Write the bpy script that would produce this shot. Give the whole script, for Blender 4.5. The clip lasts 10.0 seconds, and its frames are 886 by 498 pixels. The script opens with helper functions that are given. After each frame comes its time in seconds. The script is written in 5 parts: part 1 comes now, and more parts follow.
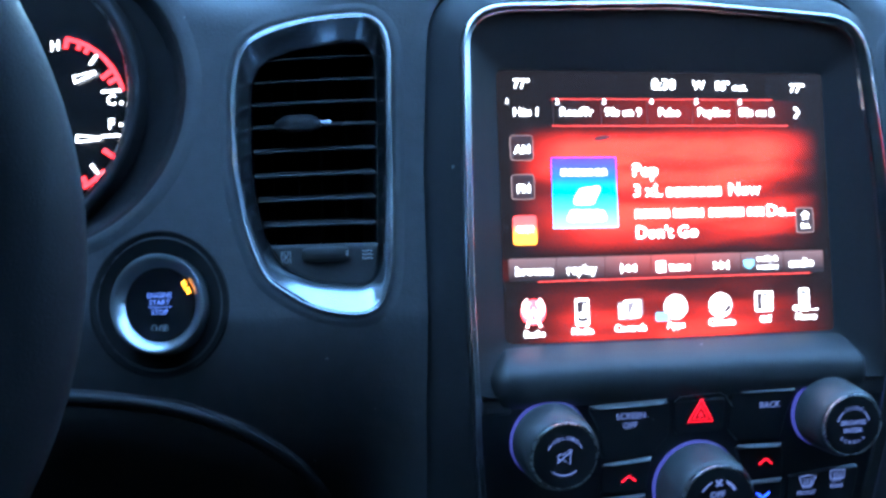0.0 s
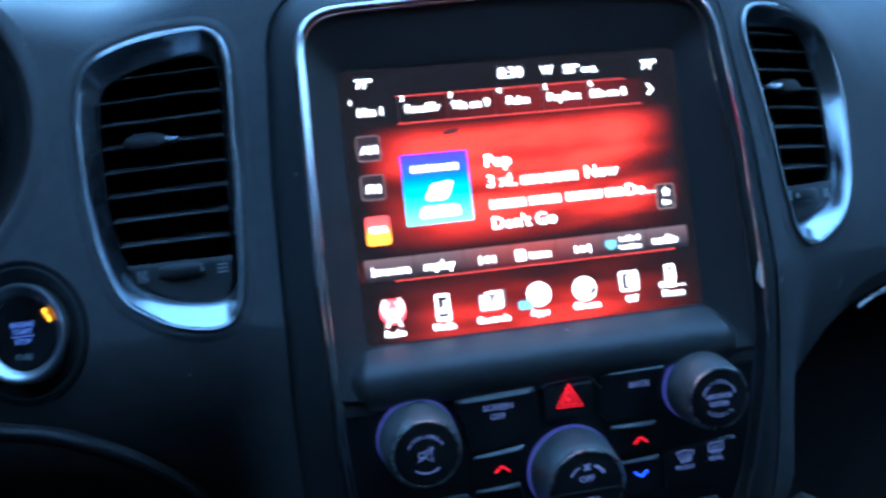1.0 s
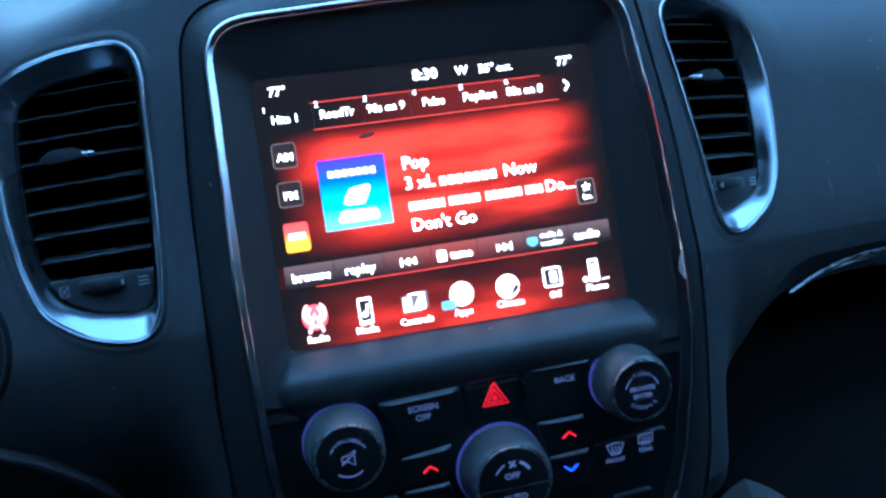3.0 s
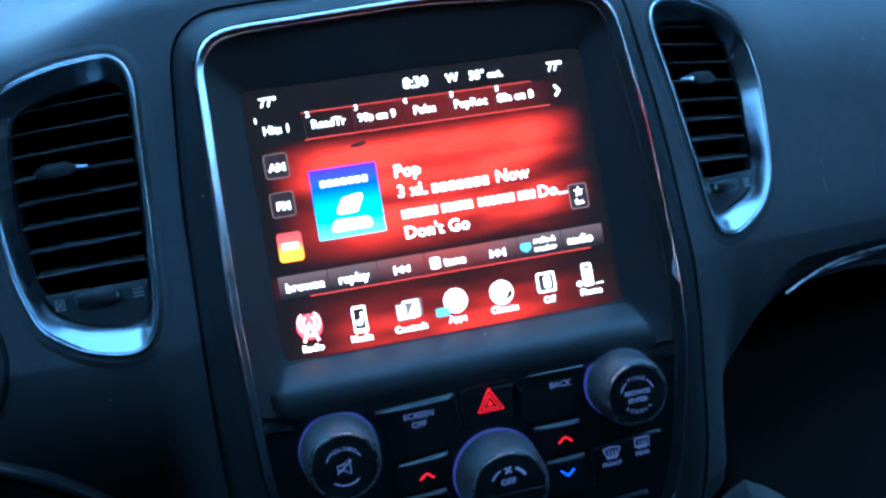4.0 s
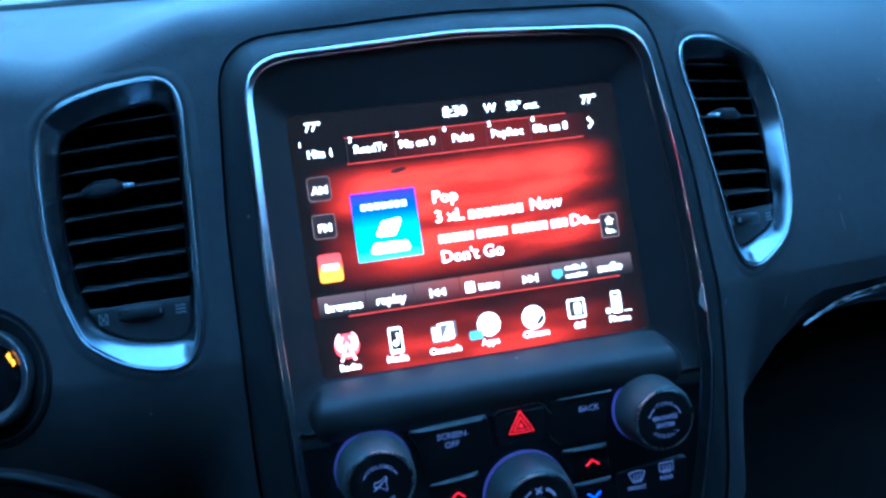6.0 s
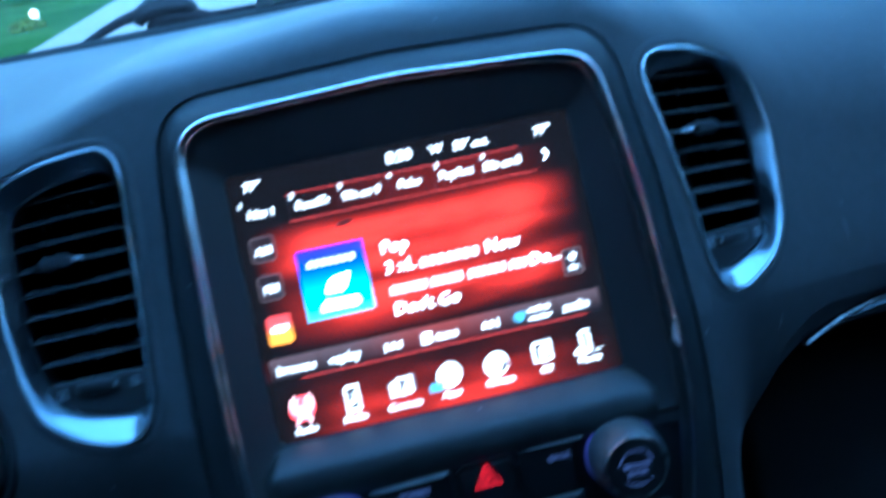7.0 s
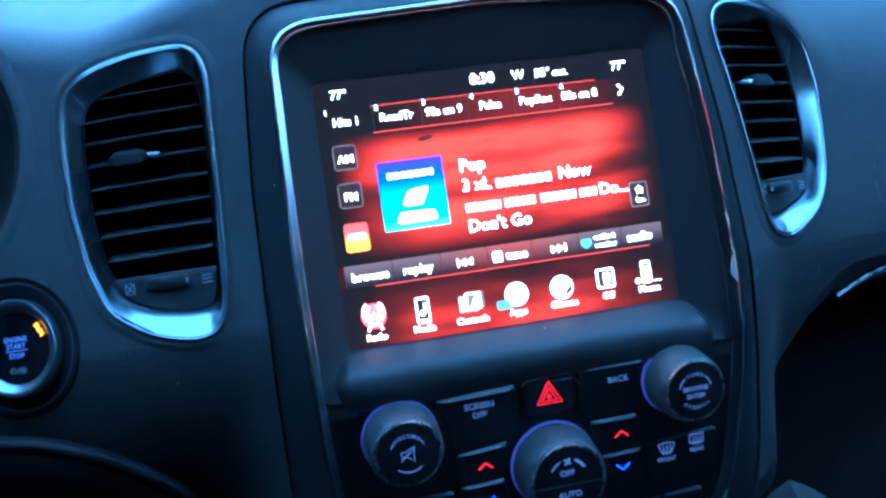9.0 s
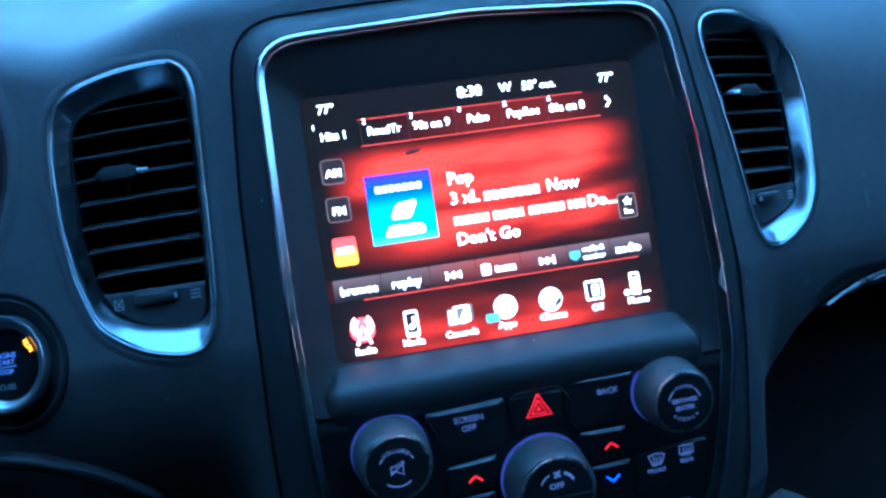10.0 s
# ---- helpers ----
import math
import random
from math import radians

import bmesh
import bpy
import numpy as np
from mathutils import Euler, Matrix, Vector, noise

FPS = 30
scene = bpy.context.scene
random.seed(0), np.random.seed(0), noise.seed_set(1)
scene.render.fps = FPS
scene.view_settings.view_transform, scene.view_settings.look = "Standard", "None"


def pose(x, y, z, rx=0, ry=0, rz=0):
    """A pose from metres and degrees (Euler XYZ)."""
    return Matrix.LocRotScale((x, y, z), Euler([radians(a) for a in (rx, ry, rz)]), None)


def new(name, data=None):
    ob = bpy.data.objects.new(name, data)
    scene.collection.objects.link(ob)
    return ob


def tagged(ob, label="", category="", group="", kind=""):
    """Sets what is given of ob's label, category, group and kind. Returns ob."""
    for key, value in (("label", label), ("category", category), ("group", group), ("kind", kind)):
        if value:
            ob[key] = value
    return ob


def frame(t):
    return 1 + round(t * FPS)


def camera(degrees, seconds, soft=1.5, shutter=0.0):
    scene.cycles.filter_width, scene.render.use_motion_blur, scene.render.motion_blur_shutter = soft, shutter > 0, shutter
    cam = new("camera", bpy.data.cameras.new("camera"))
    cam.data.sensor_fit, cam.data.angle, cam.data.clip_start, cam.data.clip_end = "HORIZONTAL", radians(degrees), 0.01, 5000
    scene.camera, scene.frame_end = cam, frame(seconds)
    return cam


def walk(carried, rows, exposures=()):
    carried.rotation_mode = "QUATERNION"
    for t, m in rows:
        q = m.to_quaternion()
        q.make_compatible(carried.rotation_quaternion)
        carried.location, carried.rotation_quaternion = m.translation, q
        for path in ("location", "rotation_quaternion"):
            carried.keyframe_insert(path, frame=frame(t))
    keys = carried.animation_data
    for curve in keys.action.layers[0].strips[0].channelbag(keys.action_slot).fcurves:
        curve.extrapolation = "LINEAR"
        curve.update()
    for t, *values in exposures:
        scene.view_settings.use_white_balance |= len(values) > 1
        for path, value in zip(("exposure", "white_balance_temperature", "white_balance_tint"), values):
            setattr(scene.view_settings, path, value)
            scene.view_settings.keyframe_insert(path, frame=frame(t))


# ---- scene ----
# The dash frame: x to the right, y into the dashboard, z up along the screen, origin at the middle of the screen.
# BASE lays it into the world: the screen leans back by 22 degrees and its middle is 1.05 m above the ground.
BASE = pose(0, 0, 1.05, -22, 0, 0)

EXPOSURE, KELVIN = 4.72, 4540
cam = camera(48.0, 10.0, soft=2.7, shutter=0.45)
ROWS = [
    (0.0, -0.2102, -0.4628, -0.0388, -11.47, 2.34, -1.97),
    (0.1, -0.2098, -0.4645, -0.0352, -11.71, 2.32, -1.98),
    (0.4, -0.1958, -0.4713, -0.0285, -11.72, 2.68, -2.73),
    (0.5, -0.1898, -0.4737, -0.0279, -11.32, 2.76, -3.00),
    (1.0, -0.1389, -0.4770, -0.0313, -11.14, 0.90, -6.60),
    (1.5, -0.0988, -0.4848, -0.0306, -11.12, 0.41, -8.75),
    (2.0, -0.0968, -0.4884, -0.0322, -10.91, 0.13, -9.69),
    (2.5, -0.1051, -0.4851, -0.0345, -11.46, 0.56, -8.51),
    (4.0, -0.0958, -0.4889, -0.0315, -10.94, 0.77, -9.77),
    (4.5, -0.1117, -0.4865, -0.0308, -11.43, 1.14, -8.40),
    (5.0, -0.1261, -0.4836, -0.0324, -11.74, 1.23, -6.70),
    (5.2, -0.1297, -0.4803, -0.0328, -12.03, 1.51, -6.93),
    (6.3, -0.1092, -0.5033, -0.0241, -10.57, 2.17, -9.34),
    (6.5, -0.0798, -0.4998, -0.0149, -9.13, 1.90, -9.93),
    (6.7, -0.0510, -0.5026, -0.0032, -8.88, 2.07, -10.92),
    (6.9, -0.0287, -0.4884, -0.0027, -7.75, 2.48, -10.69),
    (7.0, -0.0387, -0.4919, -0.0043, -5.74, 1.68, -12.39),
    (7.3, -0.0975, -0.4941, -0.0176, -6.30, -0.36, -10.90),
    (7.5, -0.1191, -0.4933, -0.0273, -7.69, -0.37, -11.48),
    (7.7, -0.1285, -0.4953, -0.0443, -9.22, 0.48, -11.96),
    (7.9, -0.1334, -0.4890, -0.0647, -10.99, -1.08, -9.82),
    (8.0, -0.1370, -0.4874, -0.0646, -11.04, -1.75, -8.64),
    (8.1, -0.1407, -0.4888, -0.0585, -11.16, -1.04, -7.18),
    (8.3, -0.1312, -0.4974, -0.0428, -10.96, 0.75, -7.78),
    (8.5, -0.1173, -0.4955, -0.0336, -10.09, 0.99, -9.21),
    (9.0, -0.1227, -0.4920, -0.0318, -10.26, 0.98, -8.43),
    (9.5, -0.1158, -0.4935, -0.0286, -10.17, 1.16, -9.20),
    (10.0, -0.1171, -0.4934, -0.0267, -10.37, 1.05, -8.83),
]

walk(cam, [(t, BASE @ pose(x, y, z, 90 + pitch, 0, yaw) @ pose(0, 0, 0, 0, 0, roll)) for t, x, y, z, yaw, pitch, roll in ROWS],
     exposures=[(t, EXPOSURE + e, KELVIN + k, tint) for t, e, k, tint in
                ((0.0, 1.06, 950, 8), (0.5, 0.66, 850, 7), (1.0, 0.4, 720, 5), (1.5, 0.36, 680, 4), (2.5, 0.27, 640, 2), (4.0, 0.24, 360, -3), (5.0, 0.25, 240, -5), (6.5, 0.27, -110, -4),
                 (7.0, 0.1, -60, -2), (7.5, 0.1, -90, -5), (8.0, 0.68, -150, -9), (8.5, 0.98, -110, -5), (9.0, 0.64, -110, -4), (9.5, 0.46, -110, -4), (10.0, 0.44, -110, -4))])

# ---- world and sun: dusk under a clear blue sky ----
world = bpy.data.worlds.new("dusk_sky")
scene.world = world
world.use_nodes = True
wn, wl = world.node_tree.nodes, world.node_tree.links
sky = wn.new("ShaderNodeTexSky")
sky.sky_type = "NISHITA"
sky.sun_disc = False
sky.ozone_density = 2.5
sky.sun_elevation = radians(8.0)
sky.sun_rotation = radians(180.0)
wn["Background"].inputs["Strength"].default_value = 0.15
wl.new(sky.outputs["Color"], wn["Background"].inputs["Color"])
sun = new("sun", bpy.data.lights.new("sun", "SUN"))
sun.data.energy, sun.data.angle, sun.data.color = 0.25, radians(10), (1.0, 0.93, 0.85)
sun.matrix_basis = pose(0, 0, 0, 81, 0, 0)


# ---- materials ----
def material(name, color, rough=0.5, metal=0.0, vary=0.15, grain=0.0, grain_scale=900.0, stain_scale=25.0, emit=None, power=0.0,
             rough_vary=0.1, coat=0.0, spec=0.5, dust=0.0, bump_kind="voronoi"):
    """A surface with fine relief and two scales of variation in colour and roughness."""
    m = bpy.data.materials.new(name)
    m.use_nodes = True
    n, l = m.node_tree.nodes, m.node_tree.links
    b = n["Principled BSDF"]
    b.inputs["Roughness"].default_value = rough
    b.inputs["Metallic"].default_value = metal
    b.inputs["Coat Weight"].default_value = coat
    b.inputs["Specular IOR Level"].default_value = spec
    b.inputs["Base Color"].default_value = (*color, 1)
    if emit:
        b.inputs["Emission Color"].default_value = (*emit, 1)
        b.inputs["Emission Strength"].default_value = power
    co = n.new("ShaderNodeTexCoord")
    if vary > 0:
        big, fine = n.new("ShaderNodeTexNoise"), n.new("ShaderNodeTexNoise")
        big.inputs["Scale"].default_value, fine.inputs["Scale"].default_value = stain_scale, stain_scale * 14
        big.inputs["Detail"].default_value = fine.inputs["Detail"].default_value = 4
        add = n.new("ShaderNodeMath")
        add.operation = "ADD"
        for tex, k in ((big, 0), (fine, 1)):
            l.new(co.outputs["Object"], tex.inputs["Vector"])
            l.new(tex.outputs["Fac"], add.inputs[k])
        ramp = n.new("ShaderNodeMapRange")
        ramp.inputs["From Min"].default_value, ramp.inputs["From Max"].default_value = 0.7, 1.3
        ramp.inputs["To Min"].default_value, ramp.inputs["To Max"].default_value = 1 - vary, 1 + vary
        l.new(add.outputs[0], ramp.inputs["Value"])
        mul = n.new("ShaderNodeVectorMath")
        mul.operation = "SCALE"
        mul.inputs[0].default_value = color
        l.new(ramp.outputs[0], mul.inputs["Scale"])
        l.new(mul.outputs[0], b.inputs["Base Color"])
        rr = n.new("ShaderNodeMapRange")
        rr.inputs["From Min"].default_value, rr.inputs["From Max"].default_value = 0.7, 1.3
        rr.inputs["To Min"].default_value = max(0.02, rough - rough_vary)
        rr.inputs["To Max"].default_value = min(1.0, rough + rough_vary)
        l.new(add.outputs[0], rr.inputs["Value"])
        l.new(rr.outputs[0], b.inputs["Roughness"])
    if dust > 0:
        base = b.inputs["Base Color"].links[0].from_socket
        for scale, stretch, size, rare in ((70, (1, 1, 1), 0.05, 0.8), (30, (0.25, 1, 1.6), 0.03, 0.86)):
            mp = n.new("ShaderNodeMapping")
            mp.inputs["Scale"].default_value = stretch
            mp.inputs["Rotation"].default_value = (0.4, 0.7, 0.3)
            l.new(co.outputs["Object"], mp.inputs["Vector"])
            vor = n.new("ShaderNodeTexVoronoi")
            vor.inputs["Scale"].default_value = scale
            l.new(mp.outputs[0], vor.inputs["Vector"])
            near, some, both = (n.new("ShaderNodeMath") for _ in range(3))
            near.operation, some.operation, both.operation = "LESS_THAN", "GREATER_THAN", "MULTIPLY"
            near.inputs[1].default_value, some.inputs[1].default_value = size, rare
            l.new(vor.outputs["Distance"], near.inputs[0])
            split = n.new("ShaderNodeSeparateColor")
            l.new(vor.outputs["Color"], split.inputs[0])
            l.new(split.outputs[0], some.inputs[0])
            l.new(near.outputs[0], both.inputs[0])
            l.new(some.outputs[0], both.inputs[1])
            mix = n.new("ShaderNodeMix")
            mix.data_type = "RGBA"
            mix.inputs["B"].default_value = (dust, dust, dust, 1)
            l.new(both.outputs[0], mix.inputs["Factor"])
            l.new(base, mix.inputs["A"])
            base = mix.outputs["Result"]
        l.new(base, b.inputs["Base Color"])
    if grain > 0:
        bump = n.new("ShaderNodeBump")
        bump.inputs["Strength"].default_value = grain
        bump.inputs["Distance"].default_value = 0.0004
        if bump_kind == "voronoi":
            tex = n.new("ShaderNodeTexVoronoi")
            tex.feature = "SMOOTH_F1"
            out = "Distance"
        else:
            tex = n.new("ShaderNodeTexNoise")
            out = "Fac"
        tex.inputs["Scale"].default_value = grain_scale
        l.new(co.outputs["Object"], tex.inputs["Vector"])
        l.new(tex.outputs[out], bump.inputs["Height"])
        l.new(bump.outputs[0], b.inputs["Normal"])
    return m


GLOW = 0.138  # strength of the lit legends and of the screen


def glow(name, color, power, base=(0.02, 0.02, 0.02)):
    return material(name, base, 0.4, vary=0, emit=color, power=power * GLOW)


M_PAD = material("soft_touch_plastic", (0.07, 0.0725, 0.0765), 0.68, vary=0.12, grain=0.3, grain_scale=750, stain_scale=9, rough_vary=0.06, dust=0.2, spec=0.18)
M_LEDGE = material("smooth_black_plastic", (0.032, 0.033, 0.034), 0.48, vary=0.15, grain=0.0, stain_scale=16, rough_vary=0.05, dust=0.16)
M_STACK = material("satin_black_plastic", (0.027, 0.028, 0.03), 0.64, spec=0.16, vary=0.15, grain=0.25, grain_scale=1400, stain_scale=20, dust=0.2)
M_RECESS = material("matt_black_plastic", (0.023, 0.023, 0.024), 0.6, spec=0.3, vary=0.2, grain=0.25, grain_scale=1500, stain_scale=30, dust=0.12)
M_LOWER = material("lower_panel_plastic", (0.032, 0.03, 0.03), 0.7, spec=0.2, vary=0.2, grain=0.25, grain_scale=1500, stain_scale=30)
M_KNEE = material("dark_panel_plastic", (0.011, 0.011, 0.012), 0.65, spec=0.22, vary=0.2, grain=0.25, grain_scale=1500, stain_scale=30)
M_KEY = material("black_key_plastic", (0.015, 0.015, 0.0165), 0.36, spec=0.32, vary=0.12, stain_scale=14, rough_vary=0.05)
M_BARE = material("bare_rubbed_metal", (0.5, 0.51, 0.52), 0.45, 0.5, vary=0.2, stain_scale=120)
M_CHROME = material("worn_satin_chrome", (0.37, 0.385, 0.4), 0.23, 1.0, vary=0.1, grain=0.0, grain_scale=260, stain_scale=10, rough_vary=0.025, bump_kind="noise")
M_RIM = material("satin_silver_rim", (0.38, 0.4, 0.42), 0.24, 1.0, vary=0.0, grain=0.0, grain_scale=300, stain_scale=20, rough_vary=0.03, bump_kind="noise")
M_EDGE = material("polished_chrome_edge", (0.8, 0.81, 0.82), 0.16, 1.0, vary=0.08, stain_scale=60, rough_vary=0.05)
M_LINE = material("dull_metal_line", (0.55, 0.56, 0.57), 0.32, 0.9, vary=0.15, stain_scale=90)
# Light grey for the key tops imitates the highlight on their bevels.
M_KEYGLINT = material("painted_key_highlight", (0.2, 0.2, 0.2), 0.5, vary=0.35, stain_scale=160, rough_vary=0.12)
M_CAPRIM = material("dark_gloss_cap_rim", (0.3, 0.29, 0.28), 0.27, 0.8, vary=0.2, stain_scale=120)
M_SLAT = material("vent_slat_plastic", (0.038, 0.038, 0.039), 0.5, spec=0.25, vary=0.15, grain=0.1, grain_scale=1500, stain_scale=60)
M_PLATE = material("dark_plate_plastic", (0.026, 0.027, 0.028), 0.5, spec=0.3, vary=0.2, grain=0.15, grain_scale=1500, stain_scale=60)
M_DARK = material("dark_cavity_plastic", (0.016, 0.016, 0.017), 0.8, spec=0.2, vary=0.2, stain_scale=40)
M_RUBBER = material("grey_rubber_grip", (0.065, 0.067, 0.068), 0.42, vary=0.2, grain=0.4, grain_scale=1800, stain_scale=80)
M_SILVER = material("bright_silver_plastic", (0.7, 0.72, 0.75), 0.25, 0.9, vary=0.08, stain_scale=120)
M_LEATHER = material("black_leather_wrap", (0.009, 0.0095, 0.0105), 0.7, spec=0.2, vary=0.2, grain=0.3, grain_scale=1100, stain_scale=30)
M_START = material("satin_start_ring", (0.48, 0.5, 0.52), 0.34, 1.0, vary=0.06, stain_scale=40, rough_vary=0.03)
M_PAPER = material("pale_crumpled_paper", (0.108, 0.108, 0.105), 0.9, vary=0.16, grain=0.3, grain_scale=160, stain_scale=18, bump_kind="noise")
M_CARPET = material("black_carpet", (0.01, 0.01, 0.011), 0.95, vary=0.3, grain=0.8, grain_scale=700, stain_scale=40, bump_kind="noise")
M_CABIN = material("grey_cabin_lining", (0.028, 0.028, 0.029), 0.9, vary=0.1, stain_scale=6)
M_GLOSS = material("gloss_black_plastic", (0.008, 0.008, 0.009), 0.16, vary=0.15, stain_scale=70, rough_vary=0.06)
M_LEGEND = glow("backlit_legend", (0.3, 0.42, 1.0), 0.085)
M_BUTTON = glow("backlit_blue_legend", (0.16, 0.3, 1.0), 0.16)
M_RED = glow("backlit_red", (1.0, 0.008, 0.025), 0.48)
M_BLUE = glow("backlit_blue", (0.03, 0.07, 1.0), 1.3)
M_AMBER = glow("amber_lamp", (1.0, 0.3, 0.01), 1.6)
M_VIOLET = glow("violet_light_ring", (0.16, 0.18, 0.9), 0.065)
M_UI_WHITE = glow("screen_white", (1.0, 0.97, 0.96), 1.6)
M_UI_GREY = glow("screen_grey", (0.11, 0.09, 0.1), 0.8)
M_UI_DARK = glow("screen_dark_key", (0.1, 0.05, 0.055), 0.1)
M_UI_EDGE = glow("screen_key_edge", (0.75, 0.5, 0.5), 0.17)
M_UI_LINE = glow("screen_red_line", (1.0, 0.07, 0.06), 0.6)
M_UI_INK = glow("screen_icon_ink", (0.1, 0.05, 0.055), 0.16)
M_UI_BLUE = glow("screen_blue", (0.2, 0.52, 0.75), 0.6)
M_UI_RED = glow("screen_red_icon", (1.0, 0.05, 0.06), 1.3)
M_UI_HOT = glow("screen_hot_red", (1.0, 0.42, 0.4), 1.5)
M_UI_SOFT = glow("screen_soft_white", (1.0, 0.95, 0.94), 0.95)
M_DIAL_W = glow("dial_white", (1.0, 0.98, 0.98), 1.1)
M_DIAL_R = glow("dial_red", (1.0, 0.025, 0.03), 0.85)


def screen_material():
    """The lit picture of the display: red streaks that fade to black at the edges, by place on the pane."""
    m = bpy.data.materials.new("display_picture")
    m.use_nodes = True
    n, l = m.node_tree.nodes, m.node_tree.links
    b = n["Principled BSDF"]
    b.inputs["Base Color"].default_value = (0.01, 0.01, 0.01, 1)
    b.inputs["Roughness"].default_value = 0.22
    co, sep = n.new("ShaderNodeTexCoord"), n.new("ShaderNodeSeparateXYZ")
    l.new(co.outputs["Object"], sep.inputs[0])

    def rng(src, a, c, lo=0.0, hi=1.0):
        r = n.new("ShaderNodeMapRange")
        r.interpolation_type = "SMOOTHSTEP"
        for key, v in (("From Min", a), ("From Max", c), ("To Min", lo), ("To Max", hi)):
            r.inputs[key].default_value = v
        l.new(src, r.inputs["Value"])
        return r.outputs[0]

    def op(kind, a, c):
        q = n.new("ShaderNodeMath")
        q.operation = kind
        for k, v in enumerate((a, c)):
            if isinstance(v, float):
                q.inputs[k].default_value = v
            else:
                l.new(v, q.inputs[k])
        return q.outputs[0]

    x, z = sep.outputs["X"], sep.outputs["Z"]
    mapping = n.new("ShaderNodeMapping")
    mapping.inputs["Scale"].default_value = (14, 1, 75)
    mapping.inputs["Rotation"].default_value = (0, radians(-5), 0)
    l.new(co.outputs["Object"], mapping.inputs["Vector"])
    streak = n.new("ShaderNodeTexNoise")
    streak.inputs["Scale"].default_value, streak.inputs["Detail"].default_value = 1.0, 3
    l.new(mapping.outputs[0], streak.inputs["Vector"])
    st = rng(streak.outputs["Fac"], 0.34, 0.64, 0.2, 1.0)
    side = op("MULTIPLY", rng(x, -0.083, -0.045), rng(x, 0.085, 0.045, 0.0, 1.0))
    upper = op("MULTIPLY", rng(z, 0.041, 0.026), rng(z, -0.026, -0.004))
    upper = op("MULTIPLY", upper, side)
    glowb = op("MULTIPLY", rng(z, 0.039, 0.03), rng(z, 0.004, 0.024))
    glowb = op("MULTIPLY", glowb, side)
    lower = op("MULTIPLY", rng(z, -0.037, -0.066, 0.04, 0.6), rng(z, -0.0365, -0.0375))
    lower = op("MULTIPLY", lower, op("MULTIPLY", rng(x, -0.086, -0.035), rng(x, 0.09, 0.02)))
    tabs = op("MULTIPLY", rng(z, 0.0525, 0.0515), rng(z, 0.0385, 0.0395))
    tabs = op("MULTIPLY", tabs, op("MULTIPLY", rng(x, -0.062, 0.02, 0.0, 0.1), rng(x, 0.08, 0.03)))
    low2 = op("MULTIPLY", rng(z, -0.025, -0.0262), rng(z, -0.0362, -0.035))
    low2 = op("MULTIPLY", low2, op("MULTIPLY", rng(x, -0.06, 0.02, 0.02, 0.16), rng(x, 0.075, 0.03)))
    tilt = op("SUBTRACT", z, op("MULTIPLY", op("SUBTRACT", x, 0.05), 0.12))
    wedge = op("MULTIPLY", rng(x, 0.02, 0.07), op("MULTIPLY", rng(tilt, 0.018, 0.008), rng(tilt, -0.004, 0.004)))
    left_dark = op("MULTIPLY", rng(x, -0.035, -0.06), op("MULTIPLY", rng(tilt, 0.03, 0.022), rng(tilt, -0.03, -0.015)))
    upper = op("MULTIPLY", upper, op("SUBTRACT", 1.0, op("MULTIPLY", wedge, 0.85)))
    upper = op("MULTIPLY", upper, op("SUBTRACT", 1.0, op("MULTIPLY", left_dark, 0.5)))
    total = op("ADD", op("ADD", op("MULTIPLY", upper, st), op("MULTIPLY", glowb, 0.3)), op("ADD", op("MULTIPLY", lower, st), op("ADD", tabs, low2)))
    ramp = n.new("ShaderNodeValToRGB")
    ramp.color_ramp.elements[0].color = (0.005, 0.004, 0.0045, 1)
    ramp.color_ramp.elements[1].color = (0.95, 0.035, 0.02, 1)
    mid = ramp.color_ramp.elements.new(0.35)
    mid.color = (0.27, 0.012, 0.009, 1)
    l.new(total, ramp.inputs[0])
    l.new(ramp.outputs[0], b.inputs["Emission Color"])
    b.inputs["Emission Strength"].default_value = 0.66 * GLOW
    return m


M_SCREEN = screen_material()


def cover_material():
    """The album picture: violet at the top, cyan to white below."""
    m = bpy.data.materials.new("cover_picture")
    m.use_nodes = True
    n, l = m.node_tree.nodes, m.node_tree.links
    b = n["Principled BSDF"]
    b.inputs["Base Color"].default_value = (0.01, 0.01, 0.02, 1)
    co, sep = n.new("ShaderNodeTexCoord"), n.new("ShaderNodeSeparateXYZ")
    l.new(co.outputs["Object"], sep.inputs[0])
    r = n.new("ShaderNodeMapRange")
    r.inputs["From Min"].default_value, r.inputs["From Max"].default_value = 0.0237, -0.0112
    l.new(sep.outputs["Z"], r.inputs["Value"])
    ramp = n.new("ShaderNodeValToRGB")
    e = ramp.color_ramp.elements
    e[0].position, e[0].color = 0.0, (0.05, 0.02, 0.7, 1)
    e[1].position, e[1].color = 1.0, (0.2, 0.66, 0.9, 1)
    for p, c in ((0.3, (0.02, 0.07, 0.8, 1)), (0.5, (0.02, 0.24, 0.82, 1)), (0.72, (0.07, 0.45, 0.88, 1))):
        q = e.new(p)
        q.color = c
    l.new(r.outputs[0], ramp.inputs[0])
    l.new(ramp.outputs[0], b.inputs["Emission Color"])
    b.inputs["Emission Strength"].default_value = 0.9 * GLOW
    return m


M_COVER = cover_material()


